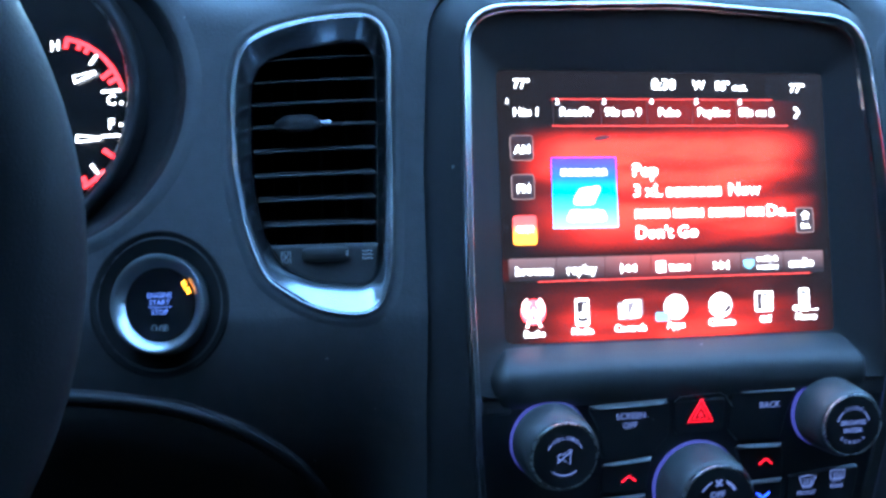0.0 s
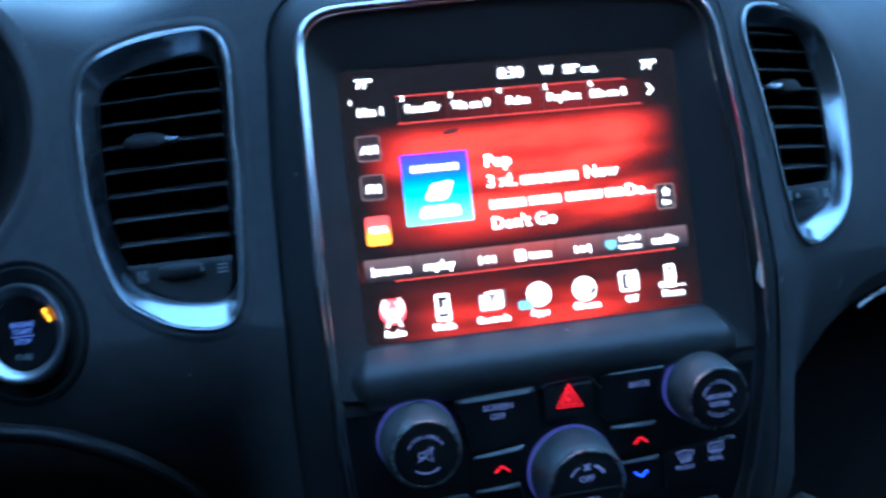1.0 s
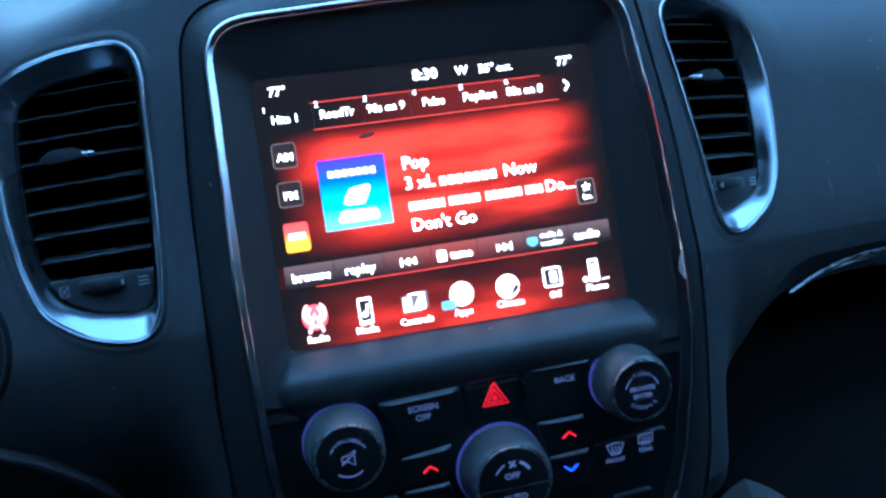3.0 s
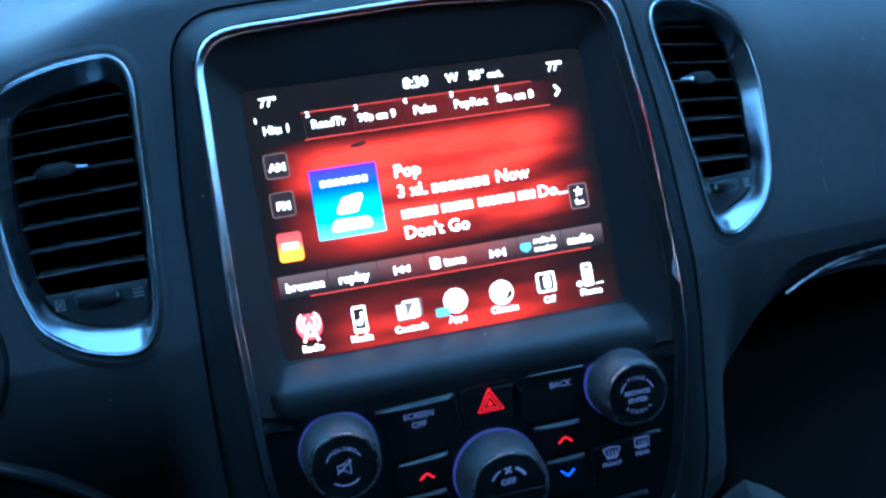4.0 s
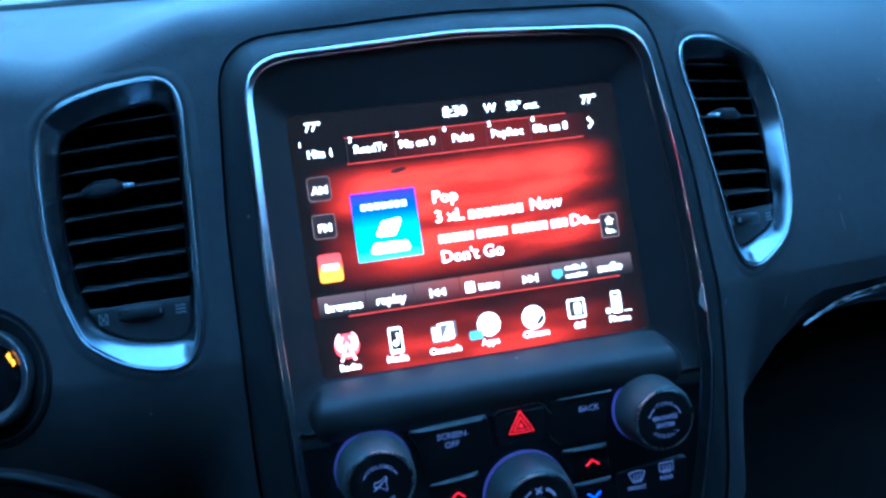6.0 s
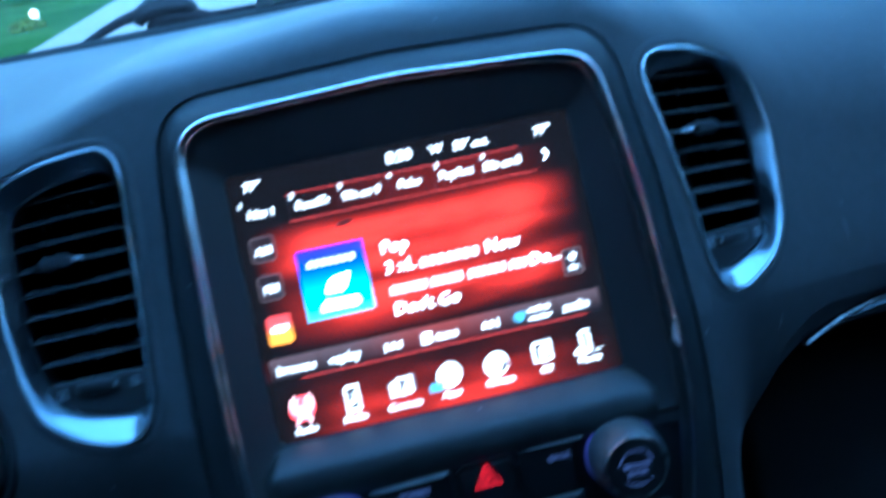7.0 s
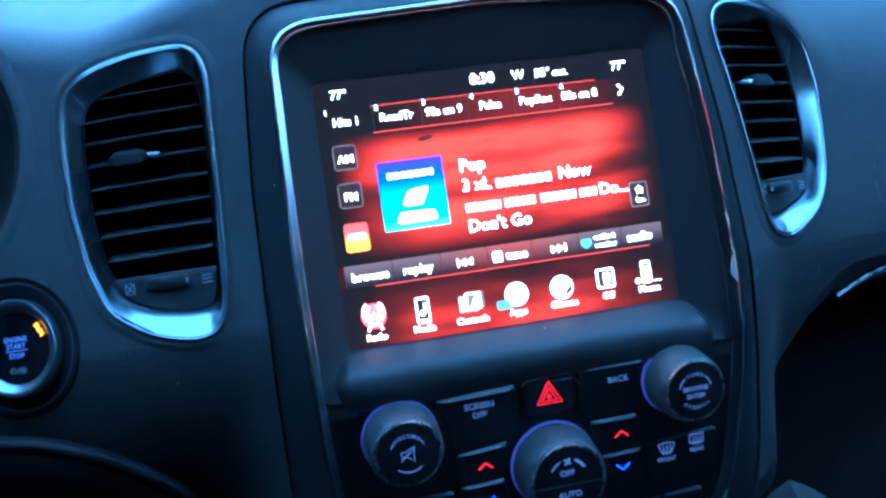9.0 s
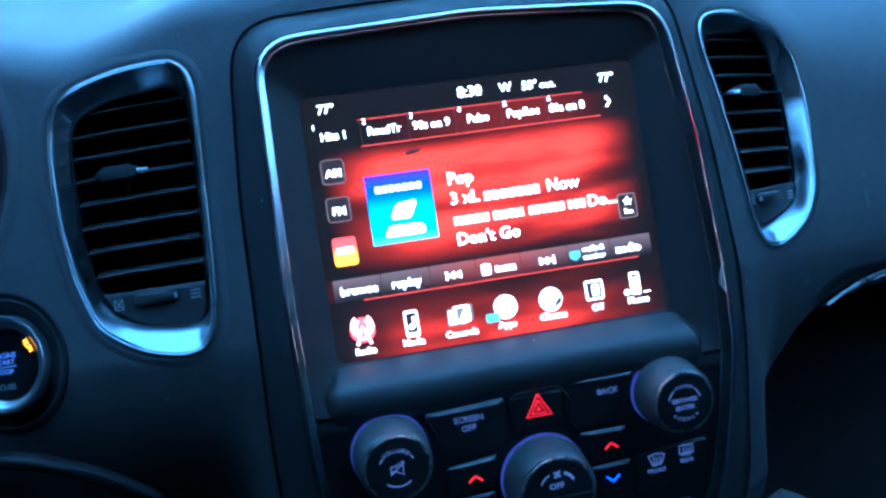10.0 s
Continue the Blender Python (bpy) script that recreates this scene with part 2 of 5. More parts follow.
def station_material():
    m = bpy.data.materials.new("station_key_picture")
    m.use_nodes = True
    n, l = m.node_tree.nodes, m.node_tree.links
    b = n["Principled BSDF"]
    b.inputs["Base Color"].default_value = (0.02, 0.01, 0.01, 1)
    co, sep = n.new("ShaderNodeTexCoord"), n.new("ShaderNodeSeparateXYZ")
    l.new(co.outputs["Object"], sep.inputs[0])
    r = n.new("ShaderNodeMapRange")
    r.inputs["From Min"].default_value, r.inputs["From Max"].default_value = -0.0045, -0.0185
    l.new(sep.outputs["Z"], r.inputs["Value"])
    ramp = n.new("ShaderNodeValToRGB")
    e = ramp.color_ramp.elements
    e[0].position, e[0].color = 0.0, (0.55, 0.04, 0.04, 1)
    e[1].position, e[1].color = 1.0, (1.0, 0.28, 0.02, 1)
    for p, c in ((0.35, (0.8, 0.06, 0.05, 1)), (0.7, (1.0, 0.3, 0.02, 1))):
        q = e.new(p)
        q.color = c
    l.new(r.outputs[0], ramp.inputs[0])
    l.new(ramp.outputs[0], b.inputs["Emission Color"])
    b.inputs["Emission Strength"].default_value = 0.95 * GLOW
    return m


M_STATION = station_material()


def softkey_material():
    """A soft key of the page: smoky grey above, fading to black, tinted red towards the middle of the page."""
    m = bpy.data.materials.new("soft_key_picture")
    m.use_nodes = True
    n, l = m.node_tree.nodes, m.node_tree.links
    b = n["Principled BSDF"]
    b.inputs["Base Color"].default_value = (0.01, 0.01, 0.01, 1)
    co, sep = n.new("ShaderNodeTexCoord"), n.new("ShaderNodeSeparateXYZ")
    l.new(co.outputs["Object"], sep.inputs[0])
    r = n.new("ShaderNodeMapRange")
    r.inputs["From Min"].default_value, r.inputs["From Max"].default_value = -0.0362, -0.0252
    l.new(sep.outputs["Z"], r.inputs["Value"])
    ramps = []
    for top, low in (((0.085, 0.05, 0.052, 1), (0.007, 0.005, 0.006, 1)), ((0.2, 0.035, 0.03, 1), (0.05, 0.006, 0.006, 1))):
        ramp = n.new("ShaderNodeValToRGB")
        e = ramp.color_ramp.elements
        e[0].position, e[0].color = 0.1, low
        e[1].position, e[1].color = 1.0, top
        mid = e.new(0.45)
        mid.color = tuple(0.35 * a + 0.65 * c for a, c in zip(top, low))
        l.new(r.outputs[0], ramp.inputs[0])
        ramps.append(ramp)
    side = n.new("ShaderNodeMapRange")
    side.interpolation_type = "SMOOTHSTEP"
    side.inputs["From Min"].default_value, side.inputs["From Max"].default_value = 0.05, 0.0
    size = n.new("ShaderNodeMath")
    size.operation = "ABSOLUTE"
    l.new(sep.outputs["X"], size.inputs[0])
    l.new(size.outputs[0], side.inputs["Value"])
    mix = n.new("ShaderNodeMix")
    mix.data_type = "RGBA"
    l.new(side.outputs[0], mix.inputs["Factor"])
    l.new(ramps[0].outputs[0], mix.inputs["A"])
    l.new(ramps[1].outputs[0], mix.inputs["B"])
    l.new(mix.outputs["Result"], b.inputs["Emission Color"])
    b.inputs["Emission Strength"].default_value = 0.8 * GLOW
    return m


M_SOFTKEY = softkey_material()

# ---- building helpers ----
ORIGIN = {}


def thing(name, origin, label, category, group="", kind=""):
    """A top-level Empty in the dash frame at origin."""
    ob = new(name)
    ob.empty_display_size = 0.02
    ob.matrix_basis = BASE @ Matrix.Translation(origin)
    ORIGIN[ob.name] = Vector(origin)
    return tagged(ob, label, category, group, kind)


def part(name, bm, mat, parent, label="", smooth=True, sharp=35):
    """Links a bmesh, whose places are in the dash frame, as one mesh under a thing or a part."""
    o = ORIGIN[parent.name]
    bmesh.ops.remove_doubles(bm, verts=bm.verts, dist=1e-6)
    bmesh.ops.recalc_face_normals(bm, faces=bm.faces)
    if smooth:
        for f in bm.faces:
            f.smooth = True
        for e in bm.edges:
            if len(e.link_faces) == 2 and e.calc_face_angle(0) > radians(sharp):
                e.smooth = False
    me = bpy.data.meshes.new(name)
    bm.to_mesh(me)
    bm.free()
    me.transform(Matrix.Translation(-o))
    me.materials.append(mat)
    ob = new(name, me)
    ob.parent = parent
    ORIGIN[ob.name] = o
    return tagged(ob, label)


def loft(loops, caps=(False, False), closed=True):
    """A skin through loops of equally many points."""
    bm = bmesh.new()
    rows = [[bm.verts.new(p) for p in loop] for loop in loops]
    n = len(rows[0])
    for a, b in zip(rows, rows[1:]):
        for i in range(n if closed else n - 1):
            j = (i + 1) % n
            bm.faces.new((a[i], a[j], b[j], b[i]))
    if caps[0]:
        bm.faces.new(rows[0])
    if caps[1]:
        bm.faces.new(list(reversed(rows[-1])))
    return bm


def join(*bms):
    out = bmesh.new()
    for b in bms:
        me = bpy.data.meshes.new("tmp")
        b.to_mesh(me)
        out.from_mesh(me)
        bpy.data.meshes.remove(me)
        b.free()
    return out


def rounded(corners, seg=7):
    """A closed outline of (x, z) from corners (x, z, radius)."""
    pts, n = [], len(corners)
    for i in range(n):
        p, q, r = (Vector(corners[k % n][:2]) for k in (i - 1, i, i + 1))
        rad = corners[i][2]
        a, b = (p - q).normalized(), (r - q).normalized()
        half = a.angle(b) / 2
        t = min(rad / max(math.tan(half), 0.05), 0.49 * (p - q).length, 0.49 * (r - q).length)
        s, e = q + a * t, q + b * t
        for k in range(seg + 1):
            u = k / seg
            pts.append((s * (1 - u) ** 2 + q * 2 * u * (1 - u) * 1.0 + e * u * u))
    return pts


def resample(pts, n, start=None):
    """n points at even steps round a closed outline, beginning nearest to start."""
    pts = [Vector(p) for p in pts]
    if start is not None:
        k = min(range(len(pts)), key=lambda i: (pts[i] - Vector(start)).length)
        pts = pts[k:] + pts[:k]
    ring = pts + [pts[0]]
    acc = [0.0]
    for a, b in zip(ring, ring[1:]):
        acc.append(acc[-1] + (b - a).length)
    out, j = [], 0
    for i in range(n):
        d = acc[-1] * i / n
        while acc[j + 1] < d:
            j += 1
        f = (d - acc[j]) / max(acc[j + 1] - acc[j], 1e-9)
        out.append(ring[j].lerp(ring[j + 1], f))
    return out


def smooth_ring(pts, rounds=3):
    for _ in range(rounds):
        n = len(pts)
        pts = [pts[i] * 0.5 + (pts[i - 1] + pts[(i + 1) % n]) * 0.25 for i in range(n)]
    return pts


def inset(pts, d):
    """The outline moved inward by d (outward: minus)."""
    n = len(pts)
    area = sum(pts[i].x * pts[(i + 1) % n].y - pts[(i + 1) % n].x * pts[i].y for i in range(n))
    s = 1 if area > 0 else -1
    out = []
    for i in range(n):
        t = (pts[(i + 1) % n] - pts[i - 1]).normalized()
        out.append(pts[i] + Vector((-t.y, t.x)) * d * s)
    return out


def circle(cx, cz, r, n=48, squash=1.0):
    return [Vector((cx + r * squash * math.sin(2 * math.pi * i / n), cz + r * math.cos(2 * math.pi * i / n))) for i in range(n)]


def inside(x, z, poly):
    hit, n = False, len(poly)
    for i in range(n):
        a, b = poly[i - 1], poly[i]
        if (a[1] > z) != (b[1] > z) and x < (b[0] - a[0]) * (z - a[1]) / (b[1] - a[1]) + a[0]:
            hit = not hit
    return hit


def box_bm(x0, x1, y0, y1, z0, z1, bevel=0.0, seg=2):
    bm = bmesh.new()
    bmesh.ops.create_cube(bm, size=1)
    for v in bm.verts:
        v.co = Vector(((x0 + x1) / 2 + v.co.x * (x1 - x0), (y0 + y1) / 2 + v.co.y * (y1 - y0), (z0 + z1) / 2 + v.co.z * (z1 - z0)))
    if bevel:
        bmesh.ops.bevel(bm, geom=bm.edges, offset=bevel, segments=seg, profile=0.5, affect="EDGES")
    return bm


class Plane:
    """A place to lay flat pieces on: at(u, v, h) is u to the right, v up and h out of it."""

    def __init__(self, centre, right, up):
        self.c, self.r, self.u = Vector(centre), Vector(right).normalized(), Vector(up).normalized()
        self.n = self.r.cross(self.u)

    def at(self, u, v, h=0.0):
        return self.c + self.r * u + self.u * v + self.n * h


SCREEN = Plane((0, 0, 0), (1, 0, 0), (0, 0, 1))
PANEL = Plane((0, -0.008, -0.1), (1, 0, 0), (0, -0.2, 1))


def panel_v(z):
    """The way up the control panel that belongs to a height z."""
    return (z + 0.1) * math.hypot(1, 0.2)


def slab(plane, outline, h0, h1, chamfer=0.0, steps=3):
    """A plate with the outline (u, v), from h0 to h1 out of the plane, with a rounded front edge."""
    loops = [[plane.at(p[0], p[1], h0) for p in outline]]
    if chamfer:
        for k in range(steps + 1):
            a = math.pi / 2 * k / steps
            o = inset(outline, chamfer * (1 - math.cos(a)))
            loops.append([plane.at(p.x, p.y, h1 - chamfer * (1 - math.sin(a))) for p in o])
    else:
        loops.append([plane.at(p[0], p[1], h1) for p in outline])
    return loft(loops, (True, True))


def lathe(plane, u, v, profile, n=48):
    """A turned body about the plane's normal at (u, v); profile of (radius, height)."""
    loops = [[plane.at(u + r * math.sin(2 * math.pi * i / n), v + r * math.cos(2 * math.pi * i / n), h) for i in range(n)] for r, h in profile]
    return loft(loops, (True, True))


def rect(x0, x1, z0, z1, r=0.0, seg=4):
    return rounded([(x0, z0, r), (x1, z0, r), (x1, z1, r), (x0, z1, r)], seg) if r else [Vector(p) for p in ((x0, z0), (x1, z0), (x1, z1), (x0, z1))]


def bar(plane, pts, width, h0, h1):
    """A flat ribbon of even width along points (u, v)."""
    pts = [Vector(p) for p in pts]
    left, right = [], []
    for i, p in enumerate(pts):
        t = (pts[min(i + 1, len(pts) - 1)] - pts[max(i - 1, 0)]).normalized()
        s = Vector((-t.y, t.x)) * width / 2
        left.append(p + s)
        right.append(p - s)
    ring = left + right[::-1]
    bm = bmesh.new()
    n = len(pts)
    lo = [bm.verts.new(plane.at(p.x, p.y, h0)) for p in ring]
    hi = [bm.verts.new(plane.at(p.x, p.y, h1)) for p in ring]
    for i in range(n - 1):
        a, b, c, d = i, i + 1, 2 * n - 2 - i, 2 * n - 1 - i
        bm.faces.new((hi[a], hi[b], hi[c], hi[d]))
        bm.faces.new((lo[a], lo[b], lo[c], lo[d]))
    for i in range(2 * n):
        j = (i + 1) % (2 * n)
        bm.faces.new((lo[i], lo[j], hi[j], hi[i]))
    return bm


def arc(u, v, r, a0, a1, n=16, squash=1.0):
    """Points along an arc; angles in degrees clockwise from the top."""
    return [(u + r * squash * math.sin(radians(a0 + (a1 - a0) * i / n)), v + r * math.cos(radians(a0 + (a1 - a0) * i / n))) for i in range(n + 1)]


def words(name, text, size, plane, u, v, h, mat, parent, align="CENTER", bold=0.0, turn=0.0, wide=1.0):
    """Lettering in the built-in font, laid on a plane, its middle height at v."""
    cu = bpy.data.curves.new("tmp_text", "FONT")
    cu.body, cu.size, cu.align_x, cu.align_y = text, size, align, "CENTER"
    cu.resolution_u, cu.offset, cu.extrude = 2, bold, 0.00008
    ob = bpy.data.objects.new("tmp_text", cu)
    me = bpy.data.meshes.new_from_object(ob)
    bpy.data.objects.remove(ob)
    bpy.data.curves.remove(cu)
    o = ORIGIN[parent.name]
    c, s = math.cos(radians(turn)), math.sin(radians(turn))
    for vert in me.vertices:
        x, y, z = vert.co
        x *= wide
        vert.co = plane.at(u + x * c - y * s, v + x * s + y * c, h + z) - o
    me.name = name
    me.materials.append(mat)
    ob = new(name, me)
    ob.parent = parent
    ORIGIN[ob.name] = o
    return ob

# ---- the dashboard's surface ----
def lerp_table(x, table, soft=True):
    for (a, u), (b, w) in zip(table, table[1:]):
        if x <= b:
            f = max(0.0, (x - a) / (b - a))
            f = f * f * (3 - 2 * f) if soft else f
            return u + (w - u) * f
    return table[-1][1]


def ease(t, k=0.02):
    """max(t, 0) with a soft bend."""
    return 0.5 * (t + math.sqrt(t * t + k * k)) - 0.0012


def dash_y(x, z):
    """Depth of the dashboard's front face: flat in the middle, falling away to both sides."""
    b = 0.003 + 0.25 * ease(-0.125 - x) + 0.2 * ease(-0.195 - x) - 0.3 * ease(-0.31 - x) + 0.5 * ease(x - 0.133) - 0.2 * ease(x - 0.235)
    under = max(0.0, -0.05 - z)
    left = min(1.0, max(0.0, (-0.112 - x) / 0.05))
    right = min(1.0, max(0.0, (x - 0.135) / 0.03))
    fall = max(0.0, -0.02 - z)
    b += 3.2 * right * right * (3 - 2 * right) * fall * fall
    return b + (0.1 * (z - 0.02) if z > -0.05 else -0.007 + 0.15 * under + 5.5 * left * left * (3 - 2 * left) * under * under)


BROW = [(-0.75, 0.13), (-0.46, 0.15), (-0.32, 0.172), (-0.25, 0.122), (-0.2, 0.11), (-0.12, 0.127), (0.0, 0.137), (0.1, 0.1345), (0.15, 0.124), (0.22, 0.115), (0.4, 0.11), (0.75, 0.1)]
ROLL = [(-0.75, 0.03), (-0.25, 0.018), (-0.12, 0.013), (0.1, 0.016), (0.17, 0.036), (0.25, 0.075), (0.75, 0.09)]
HEM = [(-0.75, -0.32), (-0.13, -0.31), (-0.095, -0.236), (0.1, -0.234), (0.112, -0.216), (0.122, -0.19), (0.138, -0.181), (0.1445, -0.17), (0.155, -0.146), (0.173, -0.117), (0.19, -0.096), (0.207, -0.0855), (0.222, -0.081), (0.3, -0.079), (0.75, -0.085)]
SEAM = smooth_ring(resample(rounded([(-0.1165, 0.112, 0.03), (0.004, 0.1165, 0.2), (0.121, 0.112, 0.03), (0.1295, 0.02, 0.2), (0.131, -0.09, 0.2), (0.1265, -0.16, 0.15), (0.1085, -0.2195, 0.03),
                                     (-0.115, -0.2235, 0.03), (-0.1245, -0.16, 0.15), (-0.1255, -0.09, 0.2), (-0.1235, 0.02, 0.2)], 10), 200, (0.004, 0.116)), 2)
RING = smooth_ring(resample(rounded([(-0.106, 0.0945, 0.022), (0.004, 0.0985, 0.2), (0.1035, 0.0925, 0.022), (0.1125, 0.02, 0.3), (0.1155, -0.06, 0.3), (0.1115, -0.112, 0.2), (0.1045, -0.152, 0.1), (0.094, -0.189, 0.024),
                                     (0.004, -0.2045, 0.2), (-0.0925, -0.201, 0.024), (-0.1025, -0.155, 0.1), (-0.1068, -0.112, 0.2), (-0.1085, -0.04, 0.3), (-0.1075, 0.03, 0.3)], 10), 200, (0.004, 0.098)), 2)
def by_angle(pts, centre, n):
    """The outline sampled at even angles round a centre, for skins between unlike outlines."""
    out = []
    for i in range(n):
        a = 2 * math.pi * i / n
        d = Vector((math.sin(a), math.cos(a)))
        best = None
        for j in range(len(pts)):
            p, q = pts[j - 1] - centre, pts[j] - centre
            den = d.x * (q - p).y - d.y * (q - p).x
            if abs(den) < 1e-12:
                continue
            s = (p.x * (q - p).y - p.y * (q - p).x) / den
            u = (p.x * d.y - p.y * d.x) / den
            if s > 0 and -1e-6 <= u <= 1 + 1e-6 and (best is None or s > best):
                best = s
        out.append(centre + d * best)
    return out


VENT_L_OUT = [(-0.2089, 0.083), (-0.1969, 0.0897), (-0.1759, 0.0946), (-0.1469, 0.0962), (-0.1402, 0.0928), (-0.1379, 0.0829), (-0.1391, 0.0512), (-0.1405, 0.0114), (-0.1428, -0.033),
              (-0.1454, -0.0437), (-0.1533, -0.0486), (-0.168, -0.0466), (-0.1803, -0.0426), (-0.1983, -0.0301), (-0.2065, -0.0062), (-0.2114, 0.0233), (-0.2121, 0.0584)]
VENT_L_IN = [(-0.2023, 0.0746), (-0.1957, 0.0794), (-0.1788, 0.0844), (-0.1461, 0.0872), (-0.1418, 0.0814), (-0.1425, 0.0416), (-0.1447, -0.0073), (-0.1455, -0.0328), (-0.1537, -0.0366),
             (-0.1773, -0.0328), (-0.1919, -0.0242), (-0.1998, -0.0071), (-0.2039, 0.0169), (-0.2043, 0.0525)]
VENT_R_OUT = [(0.1327, 0.084), (0.1398, 0.0891), (0.1649, 0.09), (0.1918, 0.0805), (0.2028, 0.0662), (0.2062, 0.0404), (0.2042, 0.0204), (0.1993, -0.0097), (0.1879, -0.0285), (0.1668, -0.0407),
              (0.1543, -0.043), (0.1471, -0.0368), (0.145, 0.001), (0.1392, 0.0488)]
VENT_R_IN = [(0.141, 0.0815), (0.183, 0.0815), (0.1915, 0.0768), (0.1972, 0.0431), (0.1948, -0.0015), (0.186, -0.021), (0.1557, -0.0324), (0.1508, -0.027), (0.1478, 0.0085)]
CLUSTER = circle(-0.3136, 0.066, 0.0787, 64)
START = circle(-0.2502, -0.0411, 0.032, 48, 0.93)


def outline(points, n, start):
    return smooth_ring(resample([Vector(p) for p in points], n, start), 2)


VL_MID, VR_MID = Vector((-0.173, 0.022)), Vector((0.17, 0.022))
VLO, VLI = (smooth_ring(by_angle(outline(p, 200, p[0]), VL_MID, 144), 5) for p in (VENT_L_OUT, VENT_L_IN))
VRO, VRI = (smooth_ring(by_angle(outline(p, 200, p[0]), VR_MID, 144), 8) for p in (VENT_R_OUT, VENT_R_IN))
VLO, VRO = inset(VLO, -0.0016), inset(VRO, -0.0016)
HOLES = [SEAM, inset(VLO, 0.0012), inset(VRO, 0.0012), CLUSTER, START]


def build_dash():
    xs = [-0.74 + 0.02 * i for i in range(17)] + [-0.4 + 0.0025 * i for i in range(257)] + [0.255 + 0.015 * i for i in range(33)]
    front, curl, top = 150, 10, 16
    bm = bmesh.new()
    grid = []
    for x in xs:
        zt, tl, zb = lerp_table(x, BROW), lerp_table(x, ROLL), lerp_table(x, HEM, False)
        z1 = zt - tl
        col = [(dash_y(x, zb) + 0.16, zb + 0.02)]
        for k in range(6):
            a = math.pi / 2 * k / 6
            col.append((dash_y(x, zb) + 0.016 * (1 - math.sin(a)), zb + 0.016 * (1 - math.cos(a))))
        for k in range(front + 1):
            z = zb + 0.016 + (z1 - zb - 0.016) * k / front
            col.append((dash_y(x, z), z))
        c = (dash_y(x, zt), zt)
        e = (c[0] + tl * 2.4 * 0.927, c[1] + tl * 2.4 * 0.375)
        s = col[-1]
        for k in range(1, curl + 1):
            u = k / curl
            col.append(tuple(s[i] * (1 - u) ** 2 + c[i] * 2 * u * (1 - u) + e[i] * u * u for i in (0, 1)))
        far = 0.452 - 0.1 * x * x
        for k in range(1, top + 1):
            u = k / top
            y = e[0] + (far - e[0]) * u
            rise = (0.2785 + 0.012 * x) - (e[1] + (far - e[0]) * 0.404)
            col.append((y, e[1] + (y - e[0]) * 0.404 + rise * u * u * (3 - 2 * u)))
        grid.append([bm.verts.new((x, y, z)) for y, z in col])
    for a, b in zip(grid, grid[1:]):
        for i in range(len(a) - 1):
            bm.faces.new((a[i], a[i + 1], b[i + 1], b[i]))
    for hole in HOLES:
        lo = (min(p.x for p in hole) - 0.01, min(p.y for p in hole) - 0.01)
        hi = (max(p.x for p in hole) + 0.01, max(p.y for p in hole) + 0.01)
        gone = []
        for f in bm.faces:
            c = f.calc_center_median()
            if c.y < 0.16 and lo[0] < c.x < hi[0] and lo[1] < c.z < hi[1] and inside(c.x, c.z, hole):
                gone.append(f)
        bmesh.ops.delete(bm, geom=gone, context="FACES")
        lip = []
        for e in bm.edges:
            if len(e.link_faces) == 1 and all(lo[0] < v.co.x < hi[0] and lo[1] < v.co.z < hi[1] and v.co.y < 0.16 for v in e.verts):
                lip.append(e)
        n = len(hole)
        for v in {v for e in lip for v in e.verts}:
            p, best = Vector((v.co.x, v.co.z)), None
            for i in range(n):
                a, b = hole[i - 1], hole[i]
                t = max(0.0, min(1.0, (p - a).dot(b - a) / max((b - a).length_squared, 1e-12)))
                q = a.lerp(b, t)
                if best is None or (q - p).length < (best - p).length:
                    best = q
            if (best - p).length < 0.006:
                v.co.x, v.co.z = best.x, best.y
                if v.co.y < dash_y(best.x, best.y) + 0.03:
                    v.co.y = max(dash_y(best.x, best.y), v.co.y) if hole is not CLUSTER else v.co.y
        out = bmesh.ops.extrude_edge_only(bm, edges=lip)
        for g in out["geom"]:
            if isinstance(g, bmesh.types.BMVert):
                g.co.y += 0.022
    return bm


SCUFFS = [(0.2445, -0.025, 0.013, 0.0012, -0.1), (0.246, -0.0105, 0.004, 0.001, 0.3), (0.1862, -0.0665, 0.009, 0.0013, 0.35), (0.288, -0.02, 0.01, 0.0008, 0.15), (0.1336, -0.0594, 0.004, 0.0015, 0.5)]
dashboard = thing("dashboard", (0, 0.1, -0.1), "dark grey soft-touch plastic car dashboard with a rounded brow", "dashboard", kind="structure")
part("dash_skin", build_dash(), M_PAD, dashboard, sharp=60)
M_SCUFF = material("pale_dry_scuff", (0.2, 0.205, 0.21), 0.8, vary=0.3, stain_scale=300, spec=0.2)


def scuff(x, z, length, width, lean, seed):
    """A pale rubbed streak on the dashboard's front, ragged and tapered."""
    loops, n = [], 14
    for i in range(n + 1):
        u = i / n - 0.5
        w = width * max(0.08, 1 - (2 * u) ** 2) * (0.55 + 0.6 * abs(noise.noise(Vector((i * 0.8, seed, 0.2)))))
        px, pz = x + lean * u * length + 0.4 * width * noise.noise(Vector((i * 0.5, seed, 3.1))), z + u * length
        loops.append([(px + s * w / 2, dash_y(px + s * w / 2, pz) - h, pz) for s, h in ((-1, -0.0002), (-0.6, 0.0002), (0.6, 0.0002), (1, -0.0002))])
    part("scuff_mark", loft(loops, closed=False), M_SCUFF, dashboard, "pale rubbed streak")


for i, (x, z, length, width, lean) in enumerate(SCUFFS):
    scuff(x, z, length, width, lean, i * 7.3)


# ---- the centre stack: its surround, chrome ring, recess, ledge ----
def ring_y(z):
    return -0.014 + 0.2 * max(0.0, -0.09 - z)


